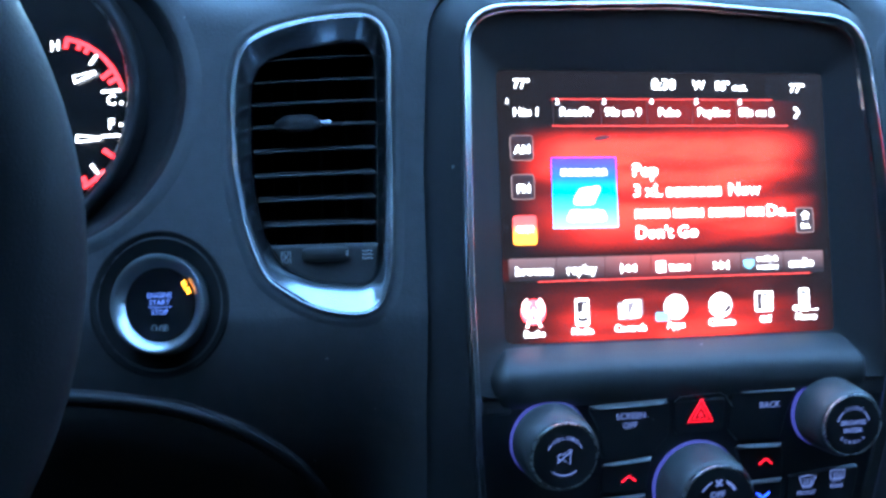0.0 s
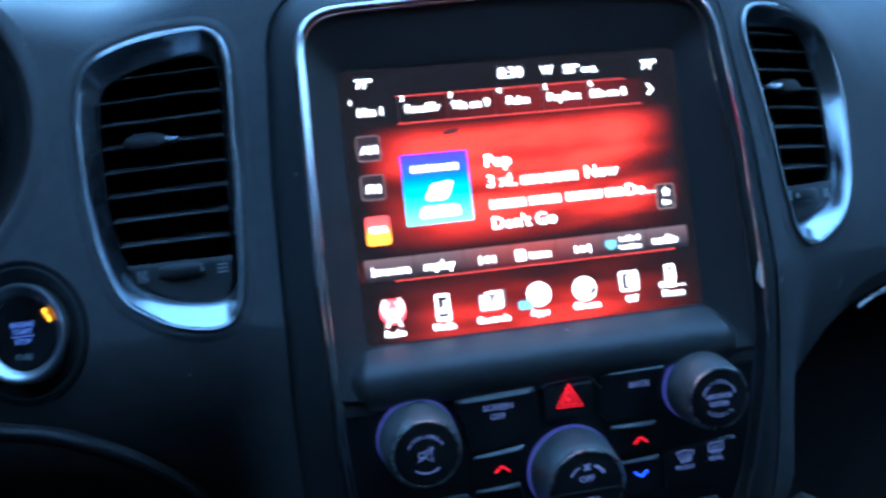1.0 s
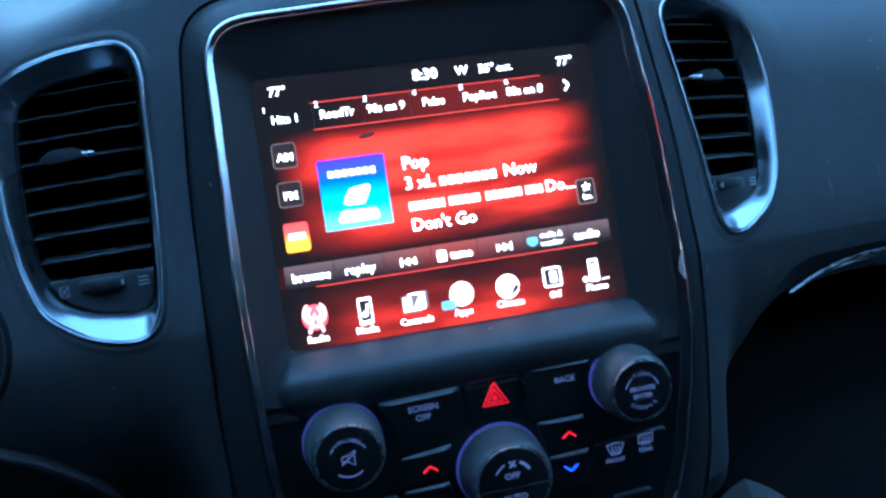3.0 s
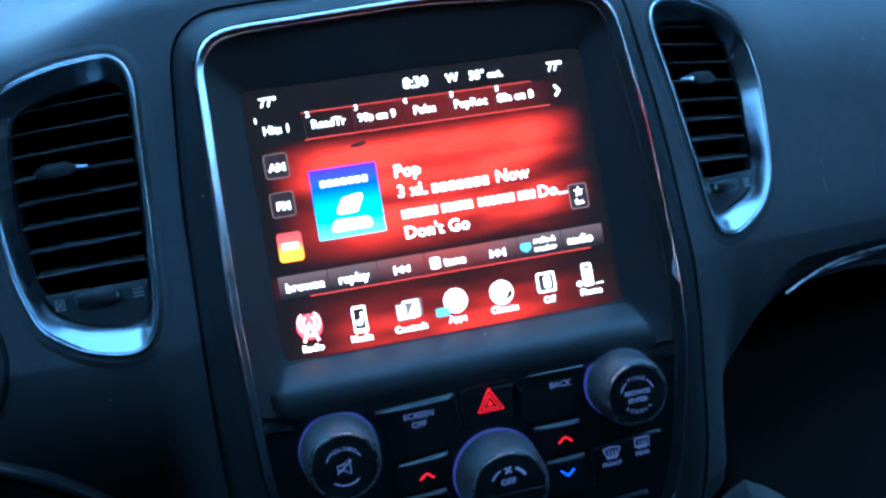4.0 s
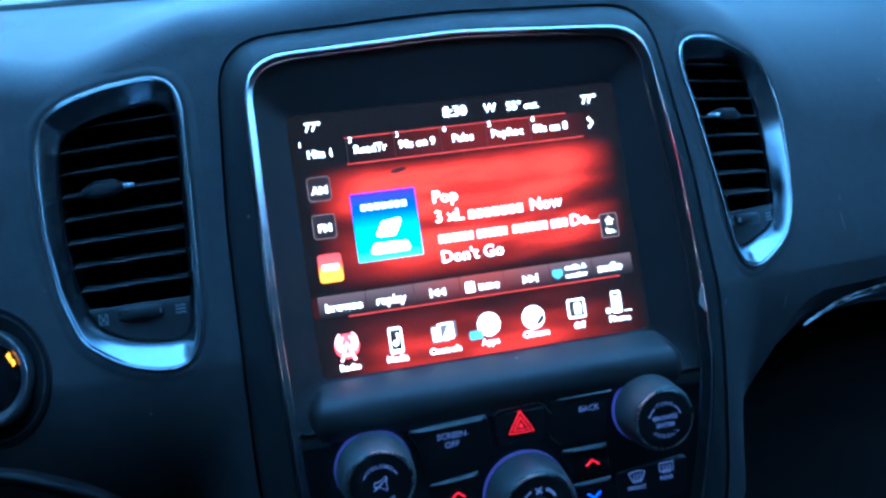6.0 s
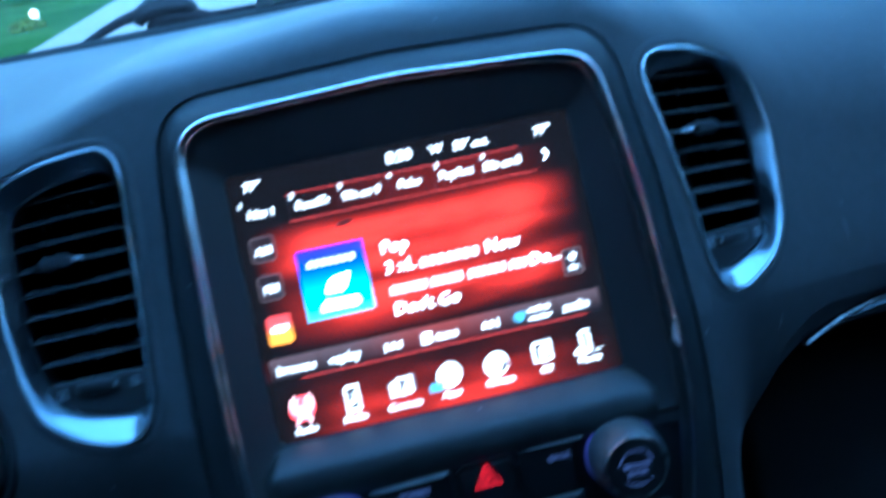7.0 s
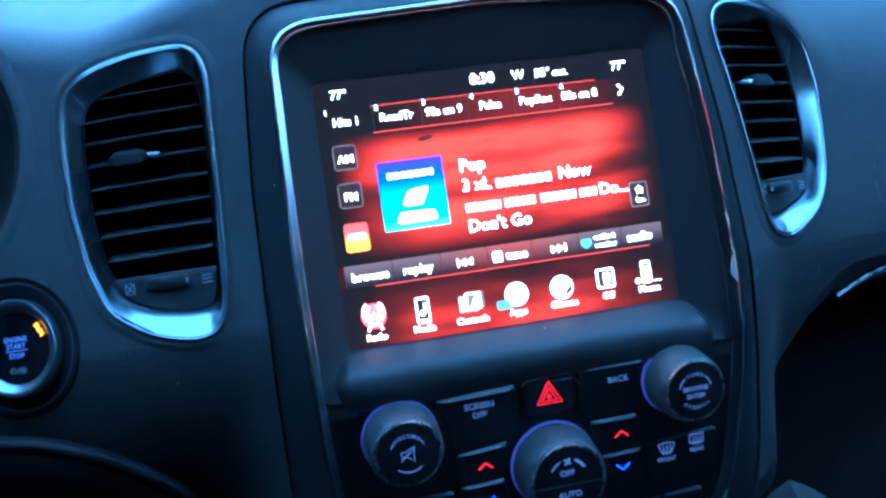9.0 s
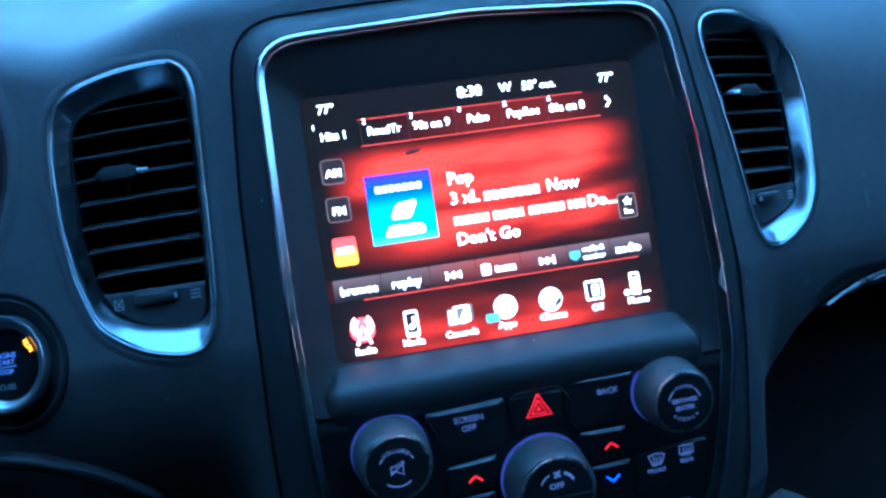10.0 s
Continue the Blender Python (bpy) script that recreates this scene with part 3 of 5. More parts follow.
stack = thing("centre_stack", (0.004, 0.01, -0.06), "black plastic centre stack framed by a worn chrome ring", "centre stack")


def at_depth(pts, depth):
    return [(p.x, depth(p.x, p.y), p.y) for p in pts]


def step(t):
    t = min(1.0, max(0.0, t))
    return t * t * (3 - 2 * t)


def ring_width(p):
    """The ring is narrow above, wider on the passenger's side and broad along its foot."""
    low, high, right = step((-0.168 - p.y) / 0.028), step((p.y - 0.06) / 0.03), step((p.x - 0.05) / 0.05)
    return (0.0041 + 0.0016 * right) * (1 - low) * (1 - 0.3 * high) + 0.0092 * low


def inward(pts, steps):
    """The outline moved inward by a step of its own at each point."""
    return [p + (q - p) * (d / 0.001) for p, q, d in zip(pts, inset(pts, 0.001), steps)]


RING_W = [ring_width(p) for p in RING]
RING_IN = smooth_ring(inward(RING, [w + 0.0003 for w in RING_W]), 2)


def ring_drop(p, w, f):
    """How far the ring falls back at the share f of its width w: a flat slope, domed along its foot."""
    low = step((-0.168 - p.y) / 0.028)
    return w * ((1 - low) * 0.52 * f + low * 0.66 * f * f)


def across_ring(f):
    """A loop at the share f of the ring's width, on its slope towards the recess."""
    return [(p.x, ring_y(p.y) - 0.0006 + ring_drop(q, w, f), p.y) for p, q, w in zip(inward(RING, [w * f for w in RING_W]), RING, RING_W)]


body = inset(SEAM, 0.001)
part("surround", loft([at_depth(body, lambda x, z: dash_y(x, z) + 0.05), at_depth(body, lambda x, z: dash_y(x, z) + 0.002), at_depth(inset(body, 0.0008), lambda x, z: dash_y(x, z)),
                       at_depth(inset(body, 0.0022), lambda x, z: dash_y(x, z) - 0.0022),
                       at_depth([a.lerp(b, 0.3) for a, b in zip(inset(body, 0.0022), RING)], lambda x, z: 0.55 * dash_y(x, z) + 0.45 * ring_y(z)),
                       at_depth([a.lerp(b, 0.62) for a, b in zip(inset(body, 0.0022), RING)], lambda x, z: 0.22 * dash_y(x, z) + 0.78 * ring_y(z) + 0.0004),
                       at_depth(inset(RING, -0.0012), lambda x, z: ring_y(z) + 0.0012), at_depth(inset(RING, 0.0003), lambda x, z: ring_y(z) + 0.0016)]), M_STACK, stack, "dark grey curved surround")
part("chrome_ring", loft([across_ring(0.12)] + [across_ring(f) for f in (0.22, 0.32, 0.42, 0.52, 0.62, 0.72, 0.82, 0.9, 0.97)] + [[(p.x, ring_y(p.y) + ring_drop(q, w, 1.0) - 0.0002, p.y) for p, q, w in zip(RING_IN, RING, RING_W)], [(p.x, ring_y(p.y) + 0.009, p.y) for p in RING_IN]]),
     M_CHROME, stack, "worn satin chrome ring", sharp=70)
part("polished_edge", loft([at_depth(inset(RING, i), lambda x, z, h=h: ring_y(z) + h) for i, h in
                            ((-0.0004, 0.003), (-0.0004, 0.0008), (-0.0001, 0.0), (0.0003, -0.0006), (0.0007, -0.0009), (0.001, -0.0009), (0.0012, -0.0005), (0.0013, 0.001))]), M_EDGE, stack, "thin polished outer edge", sharp=70)


def worn_patch(test, f0, f1):
    """A bare bright patch on the ring where its finish is rubbed off, between two shares of the ring's width."""
    n = len(RING)
    keep = [i for i in range(n) if test(RING[i])]
    jump = next((k for k in range(1, len(keep)) if keep[k] - keep[k - 1] > 1), 0)
    keep = keep[jump:] + keep[:jump]
    outer, inner = across_ring(f0), across_ring(f1)
    loops = []
    for k, i in enumerate(keep):
        w = 0.55 + 0.6 * noise.noise(Vector((k * 0.9, f0 * 9, 0.4))) if 0 < k < len(keep) - 1 else 0.05
        a = Vector(outer[i])
        b = a.lerp(Vector(inner[i]), min(1.0, max(0.15, w)))
        lift = Vector((0, -0.0002, 0))
        loops.append([a - lift, a + lift, b + lift, b - lift])
    part("worn_patch", loft(loops, (True, True)), M_BARE, stack, "bare bright patch on the ring")


worn_patch(lambda p: p.x > 0.1 and -0.062 < p.y < -0.045, 0.15, 0.75)
worn_patch(lambda p: p.x > 0.1 and -0.086 < p.y < -0.076, 0.05, 0.4)
worn_patch(lambda p: p.y < -0.17 and 0.018 < p.x < 0.036, 0.45, 0.9)
worn_patch(lambda p: p.y < -0.17 and 0.04 < p.x < 0.066, 0.15, 0.5)
worn_patch(lambda p: -0.182 < p.y < -0.168 and p.x > 0.08, 0.2, 0.7)
worn_patch(lambda p: p.y < -0.17 and -0.084 < p.x < -0.066, 0.25, 0.8)
worn_patch(lambda p: p.y < -0.17 and -0.04 < p.x < -0.012, 0.55, 0.8)

LEDGE_Z = -0.0932
upper = [p for p in RING_IN if p.y > LEDGE_Z]
k0 = max(range(len(upper)), key=lambda i: (upper[(i + 1) % len(upper)] - upper[i]).length)
upper = upper[k0 + 1:] + upper[:k0 + 1]
a_end, b_end = upper[-1], upper[0]
upper += [a_end.lerp(b_end, (i + 1) / 60) for i in range(59)]
U_OUT = resample(upper, 200, (0.004, 0.1))
U_IN = resample(rounded([(-0.0875, 0.0668, 0.003), (0.0875, 0.0668, 0.003), (0.0875, -0.0665, 0.003), (-0.0875, -0.0665, 0.003)], 4), 200, (0.004, 0.0668))
if (U_OUT[5] - U_OUT[0]).x * (U_IN[5] - U_IN[0]).x < 0:
    U_IN = [U_IN[0]] + U_IN[:0:-1]


mid = Vector((0.001, 0.0))
UA, UB = by_angle(U_OUT, mid, 240), by_angle(U_IN, mid, 240)
part("screen_recess", loft([at_depth(UA, lambda x, z: -0.0118), at_depth(UA, lambda x, z: -0.0095), at_depth([p.lerp(q, 0.93) for p, q in zip(UA, UB)], lambda x, z: -0.0012),
                            at_depth(UB, lambda x, z: -0.0002), at_depth(UB, lambda x, z: 0.003)]), M_RECESS, stack, "matt black sloping recess")

profile = [(0.0, -0.0668), (-0.0035, -0.0694), (-0.0072, -0.0723), (-0.0105, -0.0752), (-0.0128, -0.0779), (-0.0141, -0.0805), (-0.0147, -0.0833), (-0.0147, -0.0863), (-0.0139, -0.0893), (-0.0122, -0.0924), (-0.0099, -0.0951), (-0.0075, -0.0972), (-0.006, -0.098)]
loops = []
for s, out, depth in [(-1, 0.0115, 0.0), (-1, 0.0098, 0.22), (-1, 0.0062, 0.62), (-1, 0.0022, 0.96), (-1, 0.0, 1.0)] + [(i / 10 - 0.9, 0.0, 1.0) for i in range(19)] + [(1, 0.0, 1.0), (1, 0.0022, 0.96), (1, 0.0062, 0.62), (1, 0.0098, 0.22), (1, 0.0115, 0.0)]:
    loop = []
    for y, z in profile:
        u = min(1.0, (-0.0668 - z) / 0.014)
        loop.append((s * (0.0875 + 0.0035 * u) + (out * (0.25 + 0.75 * u) if s > 0 else -out * (0.25 + 0.75 * u)) + 0.001 * u, 0.0006 + (y - 0.0006) * depth, z))
    loops.append(loop)
for x0, x1 in ((-0.1025, -0.088), (0.088, 0.1078)):
    part("ledge_wing", box_bm(x0, x1, -0.0098, -0.004, -0.0985, -0.0912, 0.0016, 3), M_RECESS, stack)
part("ledge", loft(loops, closed=False), M_LEDGE, stack, "rounded black ledge below the screen", sharp=60)

lower = [p for p in RING_IN if p.y < -0.0915]
k0 = max(range(len(lower)), key=lambda i: (lower[(i + 1) % len(lower)] - lower[i]).length)
lower = lower[k0 + 1:] + lower[:k0 + 1]
part("control_panel_face", slab(PANEL, [Vector((p.x, panel_v(p.y))) for p in lower], -0.012, 0.0), M_KEY, stack, "black control panel face")

# ---- the touch screen ----
display = thing("touch_screen", (0, 0, 0), "lit car touch screen showing a red radio menu", "touch screen")
pane = part("display_pane", slab(SCREEN, rect(-0.0872, 0.0872, -0.0662, 0.0665, 0.002), -0.004, 0.0), M_SCREEN, display, "glowing red and black radio page", smooth=False)
H1, H2 = 0.0004, 0.0007


def ui_text(text, size, x, z, mat=M_UI_WHITE, align="CENTER", bold=0.01, wide=1.0):
    return words("screen_text", text, size, SCREEN, x, z, H2, mat, pane, align, bold * size, 0.0, wide)


def ui_piece(name, bm, mat, parent=None, label=""):
    return part(name, bm, mat, parent or pane, label, smooth=False)


def ui_bar(x0, x1, z, h, mat, name="text_bar", level=H2):
    return ui_piece(name, slab(SCREEN, rect(x0, x1, z - h / 2, z + h / 2), level - 0.0002, level), mat)


def letter_bars(x0, x1, z, h, count):
    """Plain upright bars, one for each letter of a word that is not spelled out."""
    pitch = (x1 - x0) / count
    for i in range(count):
        tall = h * 0.82
        ui_bar(x0 + pitch * (i + 0.12), x0 + pitch * (i + 0.86), z - h / 2 + tall / 2, tall, M_UI_SOFT)


for t, x, z, s in (("77°", -0.0747, 0.0596, 0.0062), ("8:30", -0.0009, 0.0597, 0.0075), ("W", 0.018, 0.0595, 0.0062), ("55°", 0.031, 0.0592, 0.006), ("out.", 0.0405, 0.0588, 0.0052), ("77°", 0.0725, 0.0583, 0.0062)):
    ui_text(t, s, x, z)
for i, (t, x) in enumerate((("Hits 1", -0.0727), ("RoadTr", -0.0473), ("90s on 9", -0.0229), ("Pulse", 0.0014), ("PopRoc", 0.0254), ("80s on 8", 0.0491))):
    ui_text(t, 0.0058, x, 0.0459, wide=0.95)
    ui_text(str(i + 1), 0.0038, (-0.0823, -0.0569, -0.0327, -0.0078, 0.0163, 0.0401)[i], 0.0512)
ui_piece("arrow_mark", bar(SCREEN, [(0.0705, 0.0487), (0.0727, 0.046), (0.0705, 0.0433)], 0.0011, H2 - 0.0002, H2), M_UI_WHITE)
for x in (-0.059, -0.0345, -0.0103, 0.0142, 0.0382):
    ui_bar(x - 0.00015, x + 0.00015, 0.0462, 0.0115, M_UI_DARK, "divider", H1)
ui_bar(-0.06, 0.0585, 0.0525, 0.00024, M_UI_LINE, "rule", H1)
ui_bar(-0.06, 0.0665, 0.0392, 0.0003, M_UI_LINE, "rule", H1)
ui_bar(-0.07, 0.075, -0.0366, 0.00036, M_UI_LINE, "rule", H1)
ui_piece("dark_wave", slab(SCREEN, [Vector((-0.0345 + 0.0042 * math.cos(a), 0.0332 + 0.0011 * math.sin(a) + 0.0006 * math.cos(a))) for a in (2 * math.pi * k / 20 for k in range(20))], 0.0001, 0.0003), M_UI_DARK)
for t, z in (("AM", 0.0285), ("FM", 0.0095), ("", -0.0115)):
    key = rect(-0.0813, -0.0703, z - 0.0058, z + 0.0058, 0.0016)
    if t:
        ui_piece("source_key_edge", slab(SCREEN, inset([Vector(p) for p in key], -0.0003), 0.0001, 0.0003), M_UI_EDGE)
        ui_piece("source_key", slab(SCREEN, key, 0.0002, H1), M_UI_DARK)
        ui_text(t, 0.0056, -0.0756, z - 0.001)
    else:
        big = rect(-0.0815, -0.0697, z - 0.0071, z + 0.0071, 0.0018)
        ui_piece("source_key", slab(SCREEN, big, 0.0002, H1), M_STATION, None, "red and orange glowing source key")
        ui_bar(-0.0795, -0.0717, z + 0.0005, 0.0026, M_UI_WHITE)
cover = ui_piece("cover_picture", slab(SCREEN, rect(-0.0611, -0.0278, -0.011, 0.0236), 0.0002, H1), M_COVER, None, "violet and cyan cover picture")
letter_bars(-0.0568, -0.0325, 0.0166, 0.0038, 7)
ui_piece("cover_shape", slab(SCREEN, rounded([(-0.0515, 0.0005, 0.002), (-0.0405, 0.0005, 0.002), (-0.0355, 0.0098, 0.002), (-0.047, 0.0082, 0.002)], 4), 0.0003, H2), M_UI_WHITE)
ui_piece("cover_shape", slab(SCREEN, rounded([(-0.055, -0.0078, 0.002), (-0.0335, -0.0078, 0.002), (-0.035, -0.0026, 0.002), (-0.052, -0.0022, 0.002)], 4), 0.0003, H2), M_UI_WHITE)
ui_text("Pop", 0.0088, -0.0195, 0.0168, align="LEFT")
ui_text("3 xL", 0.0086, -0.0195, 0.0066, align="LEFT")
letter_bars(-0.0022, 0.0282, 0.0064, 0.0054, 7)
ui_text("Now", 0.0086, 0.0315, 0.0066, align="LEFT")
for x0, x1, count in ((-0.0192, -0.0005, 8), (0.0012, 0.0178, 6), (0.0202, 0.0398, 6), (0.0412, 0.051, 3)):
    letter_bars(x0, x1, -0.0042, 0.0052, count)
ui_text("Do...", 0.0082, 0.052, -0.0044, align="LEFT")
ui_text("Don't Go", 0.0086, -0.0192, -0.0142, align="LEFT")
ui_piece("favourite_key_edge", slab(SCREEN, rect(0.0685, 0.0783, -0.0159, -0.0031, 0.0014), 0.0001, 0.0003), M_UI_EDGE)
ui_piece("favourite_key", slab(SCREEN, rect(0.0689, 0.0779, -0.0155, -0.0035, 0.0013), 0.0002, H1), M_UI_DARK)
star = [Vector((0.0737 + (0.0026 if i % 2 == 0 else 0.0011) * math.sin(math.pi * i / 5), -0.0072 + (0.0026 if i % 2 == 0 else 0.0011) * math.cos(math.pi * i / 5))) for i in range(10)]
ui_piece("star_mark", slab(SCREEN, star, 0.0005, H2), M_UI_WHITE)
ui_text("fav.", 0.0038, 0.0737, -0.0124)
SOFT_X = (-0.0845, -0.0603, -0.0354, -0.0116, 0.0121, 0.0369, 0.0605, 0.083)
for x0, x1 in zip(SOFT_X, SOFT_X[1:]):
    ui_piece("soft_key", slab(SCREEN, rect(x0 + 0.0002, x1 - 0.0002, -0.0362, -0.0252, 0.0006), 0.00005, 0.0002), M_SOFTKEY)
for t, x in (("browse", -0.0718), ("replay", -0.0478), ("tune", 0.0035), ("audio", 0.0701)):
    ui_text(t, 0.0062, x, -0.0314)
for x in (-0.0603, -0.0354, -0.0116, 0.0121, 0.0369, 0.0605):
    ui_bar(x - 0.00012, x + 0.00012, -0.0308, 0.0105, M_UI_INK, "divider", H1)
for s, x0 in ((-1, -0.0229), (1, 0.0253)):
    for k in (-1, 0):
        c = x0 + k * 0.0034 + 0.0017
        ui_piece("skip_mark", slab(SCREEN, [Vector((c - s * 0.0016, -0.0334)), Vector((c + s * 0.0016, -0.0314)), Vector((c - s * 0.0016, -0.0294))], 0.0005, H2), M_UI_WHITE)
    ui_bar(x0 + s * 0.0042 - 0.0004, x0 + s * 0.0042 + 0.0004, -0.0314, 0.0042, M_UI_WHITE, "skip_mark")
ui_piece("tune_mark", slab(SCREEN, rect(-0.0088, -0.0042, -0.0338, -0.0284, 0.0006), 0.0005, H2), M_UI_WHITE)
ui_piece("shield_mark", slab(SCREEN, rounded([(0.0382, -0.0288, 0.001), (0.0438, -0.0288, 0.001), (0.0438, -0.0318, 0.001), (0.041, -0.0338, 0.0008), (0.0382, -0.0318, 0.001)], 3), 0.0005, H2), M_UI_BLUE)
ui_text("traffic &", 0.0036, 0.0512, -0.0287)
ui_text("weather", 0.0036, 0.0512, -0.0328)
for t, x in (("Radio", -0.0728), ("Media", -0.0486), ("Controls", -0.0237), ("Apps", 0.0002), ("Climate", 0.0248), ("Off", 0.0487), ("Phone", 0.0713)):
    ui_text(t, 0.0046, x, -0.0618 + 0.025 * (x + 0.0728) / 0.144 * 0.12)


def icon(name, bms_mats):
    top = None
    for bm, mat in bms_mats:
        ob = ui_piece(name if top is None else name + "_detail", bm, mat, display if top is None else top)
        top = top or ob


def flat(o, a, b):
    return slab(SCREEN, o, a, b)


x = -0.073
icon("radio_icon", [(join(bar(SCREEN, [(x - 0.0035, -0.0585), (x, -0.0495), (x + 0.0035, -0.0585)], 0.0015, 0.0005, H2), bar(SCREEN, [(x - 0.0022, -0.0555), (x + 0.0022, -0.0555)], 0.001, 0.0005, H2),
                          bar(SCREEN, arc(x, -0.0492, 0.003, 30, 150), 0.001, 0.0005, H2), bar(SCREEN, arc(x, -0.0492, 0.003, 210, 330), 0.001, 0.0005, H2),
                          bar(SCREEN, arc(x, -0.0492, 0.0052, 35, 145), 0.0011, 0.0005, H2), bar(SCREEN, arc(x, -0.0492, 0.0052, 215, 325), 0.0011, 0.0005, H2)), M_UI_HOT),
                    (flat(circle(x, -0.0512, 0.0062, 32), 0.0001, 0.0003), M_UI_RED)])
x = -0.0483
icon("media_icon", [(flat(rect(x - 0.0034, x + 0.0034, -0.0585, -0.0455, 0.0009), 0.0002, H1), M_UI_WHITE), (flat(rect(x - 0.0027, x + 0.0027, -0.0568, -0.0466, 0.0005), 0.0004, 0.0006), M_UI_DARK),
                    (join(flat(circle(x - 0.0003, -0.0535, 0.0014, 16), 0.0007, 0.0009), bar(SCREEN, [(x + 0.0009, -0.0535), (x + 0.0009, -0.0485), (x + 0.002, -0.05)], 0.0006, 0.0007, 0.0009)), M_UI_WHITE)])
x = -0.0235
icon("controls_icon", [(flat(rect(x - 0.0005, x + 0.0068, -0.0548, -0.0467, 0.0006), 0.0001, 0.0003), M_UI_GREY), (flat(rect(x - 0.003, x + 0.0052, -0.0556, -0.0472, 0.0006), 0.0003, 0.0005), M_UI_WHITE),
                       (flat(rect(x - 0.0065, x + 0.0032, -0.0567, -0.048, 0.0006), 0.0005, 0.0007), M_UI_GREY), (flat(rect(x - 0.0058, x - 0.0018, -0.0557, -0.049), 0.0007, 0.0009), M_UI_WHITE),
                       (flat([Vector((x - 0.0012, -0.0557)), Vector((x + 0.0025, -0.0557)), Vector((x + 0.0025, -0.049))], 0.0007, 0.0009), M_UI_WHITE)])
x = 0.0005
icon("apps_icon", [(flat(circle(x, -0.0513, 0.006, 32), 0.0003, 0.0005), M_UI_WHITE), (join(bar(SCREEN, arc(x, -0.0513, 0.0047, 0, 359, 30), 0.0005, 0.0006, 0.0008), bar(SCREEN, [(x - 0.0014, -0.0535), (x - 0.0014, -0.049)], 0.0008, 0.0006, 0.0008),
                   bar(SCREEN, arc(x + 0.0002, -0.0505, 0.0016, 0, 180, 10), 0.0008, 0.0006, 0.0008)), M_UI_INK), (flat(rect(x - 0.0108, x - 0.0038, -0.058, -0.0537, 0.001), 0.0005, 0.0007), M_UI_BLUE)])
x = 0.0245
icon("climate_icon", [(flat(circle(x, -0.0513, 0.006, 32), 0.0003, 0.0005), M_UI_WHITE), (flat(rounded([(x + 0.0005, -0.0565, 0.002), (x + 0.0056, -0.0535, 0.002), (x + 0.0054, -0.0495, 0.002), (x + 0.0022, -0.053, 0.002)], 4), 0.0006, 0.0008), M_UI_INK)])
x = 0.0484
icon("seat_icon", [(flat(rect(x - 0.0048, x + 0.0048, -0.0552, -0.0452, 0.001), 0.0002, H1), M_UI_WHITE), (flat(rect(x - 0.004, x + 0.004, -0.0544, -0.046, 0.0006), 0.0004, 0.0006), M_UI_INK),
                   (flat(rect(x - 0.0012, x + 0.0022, -0.053, -0.0475, 0.0004), 0.0007, 0.0009), M_UI_WHITE)])
x = 0.0708
icon("phone_icon", [(flat(rect(x - 0.0026, x + 0.0026, -0.0558, -0.0443, 0.001), 0.0002, H1), M_UI_WHITE), (flat(rect(x - 0.0019, x + 0.0019, -0.055, -0.0453, 0.0005), 0.0004, 0.0006), M_UI_DARK),
                    (join(*[flat(rect(x + dx - 0.00028, x + dx + 0.00028, z - 0.0003, z + 0.0003), 0.0007, 0.0009) for dx in (-0.0012, 0, 0.0012) for z in (-0.0542, -0.0525, -0.0508, -0.0491, -0.0474)]), M_UI_WHITE),
                    (flat(circle(x - 0.005, -0.0542, 0.0014, 14), 0.0004, H2), M_UI_WHITE)])
ui_bar(0.0745, 0.0785, -0.0552, 0.0004, M_UI_WHITE, "signal_mark")

# ---- keys, knobs and legends of the control panel ----
controls = thing("climate_controls", (0, -0.005, -0.145), "black climate and audio keys with backlit blue and red legends", "control panel")
PH = 0.0016


def key(corners, edge=0.0, seg=5):
    """A key of the panel from its corners (x, z, radius), top left and top right first; edge is the height of the
    highlight painted along its top edge.
    """
    notch = rounded(corners, seg)
    notch_a, notch_b = corners[0], corners[1]
    o = [Vector((p[0], panel_v(p[1]))) for p in notch]
    top = max(p.y for p in o)
    low = min(p.y for p in o)
    front = inset(resample(o, 64), 0.0006)
    ring = resample(o, 64)
    drop = [Vector((p.x, p.y - 0.0017 * max(0.0, (p.y - (top + low) / 2) / (top - low) * 2) ** 4)) for p in front]
    bm = loft([[PANEL.at(p.x, p.y, -0.002) for p in ring], [PANEL.at(p.x, p.y, -0.0009) for p in ring], [PANEL.at(p.x, p.y, PH - 0.0002) for p in drop], [PANEL.at(p.x, p.y, PH) for p in inset(drop, 0.0004)]], (True, True))
    ob = part("key", bm, M_KEY, controls, sharp=25)
    # Pale grey strip stands in for sky light on the bevelled top.
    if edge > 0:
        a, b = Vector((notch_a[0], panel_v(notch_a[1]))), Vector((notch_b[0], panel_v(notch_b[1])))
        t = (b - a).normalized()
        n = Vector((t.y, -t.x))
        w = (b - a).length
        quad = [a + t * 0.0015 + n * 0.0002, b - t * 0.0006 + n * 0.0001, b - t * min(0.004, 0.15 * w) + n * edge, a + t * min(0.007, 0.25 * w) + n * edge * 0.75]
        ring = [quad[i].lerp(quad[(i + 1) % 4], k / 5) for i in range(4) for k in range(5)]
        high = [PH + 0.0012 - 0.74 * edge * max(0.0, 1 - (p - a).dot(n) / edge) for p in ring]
        part("top_edge", loft([[PANEL.at(p.x, p.y, 0.0) for p in ring], [PANEL.at(p.x, p.y, h) for p, h in zip(ring, high)]], (False, True)), M_KEYGLINT, ob, "thin top edge, its highlight painted in pale grey", smooth=False)
    return ob


def legend(text, size, x, z, mat=M_LEGEND, h=PH + 0.0002):
    return words("legend", text, size, PANEL, x, panel_v(z), h, mat, controls, bold=0.0)


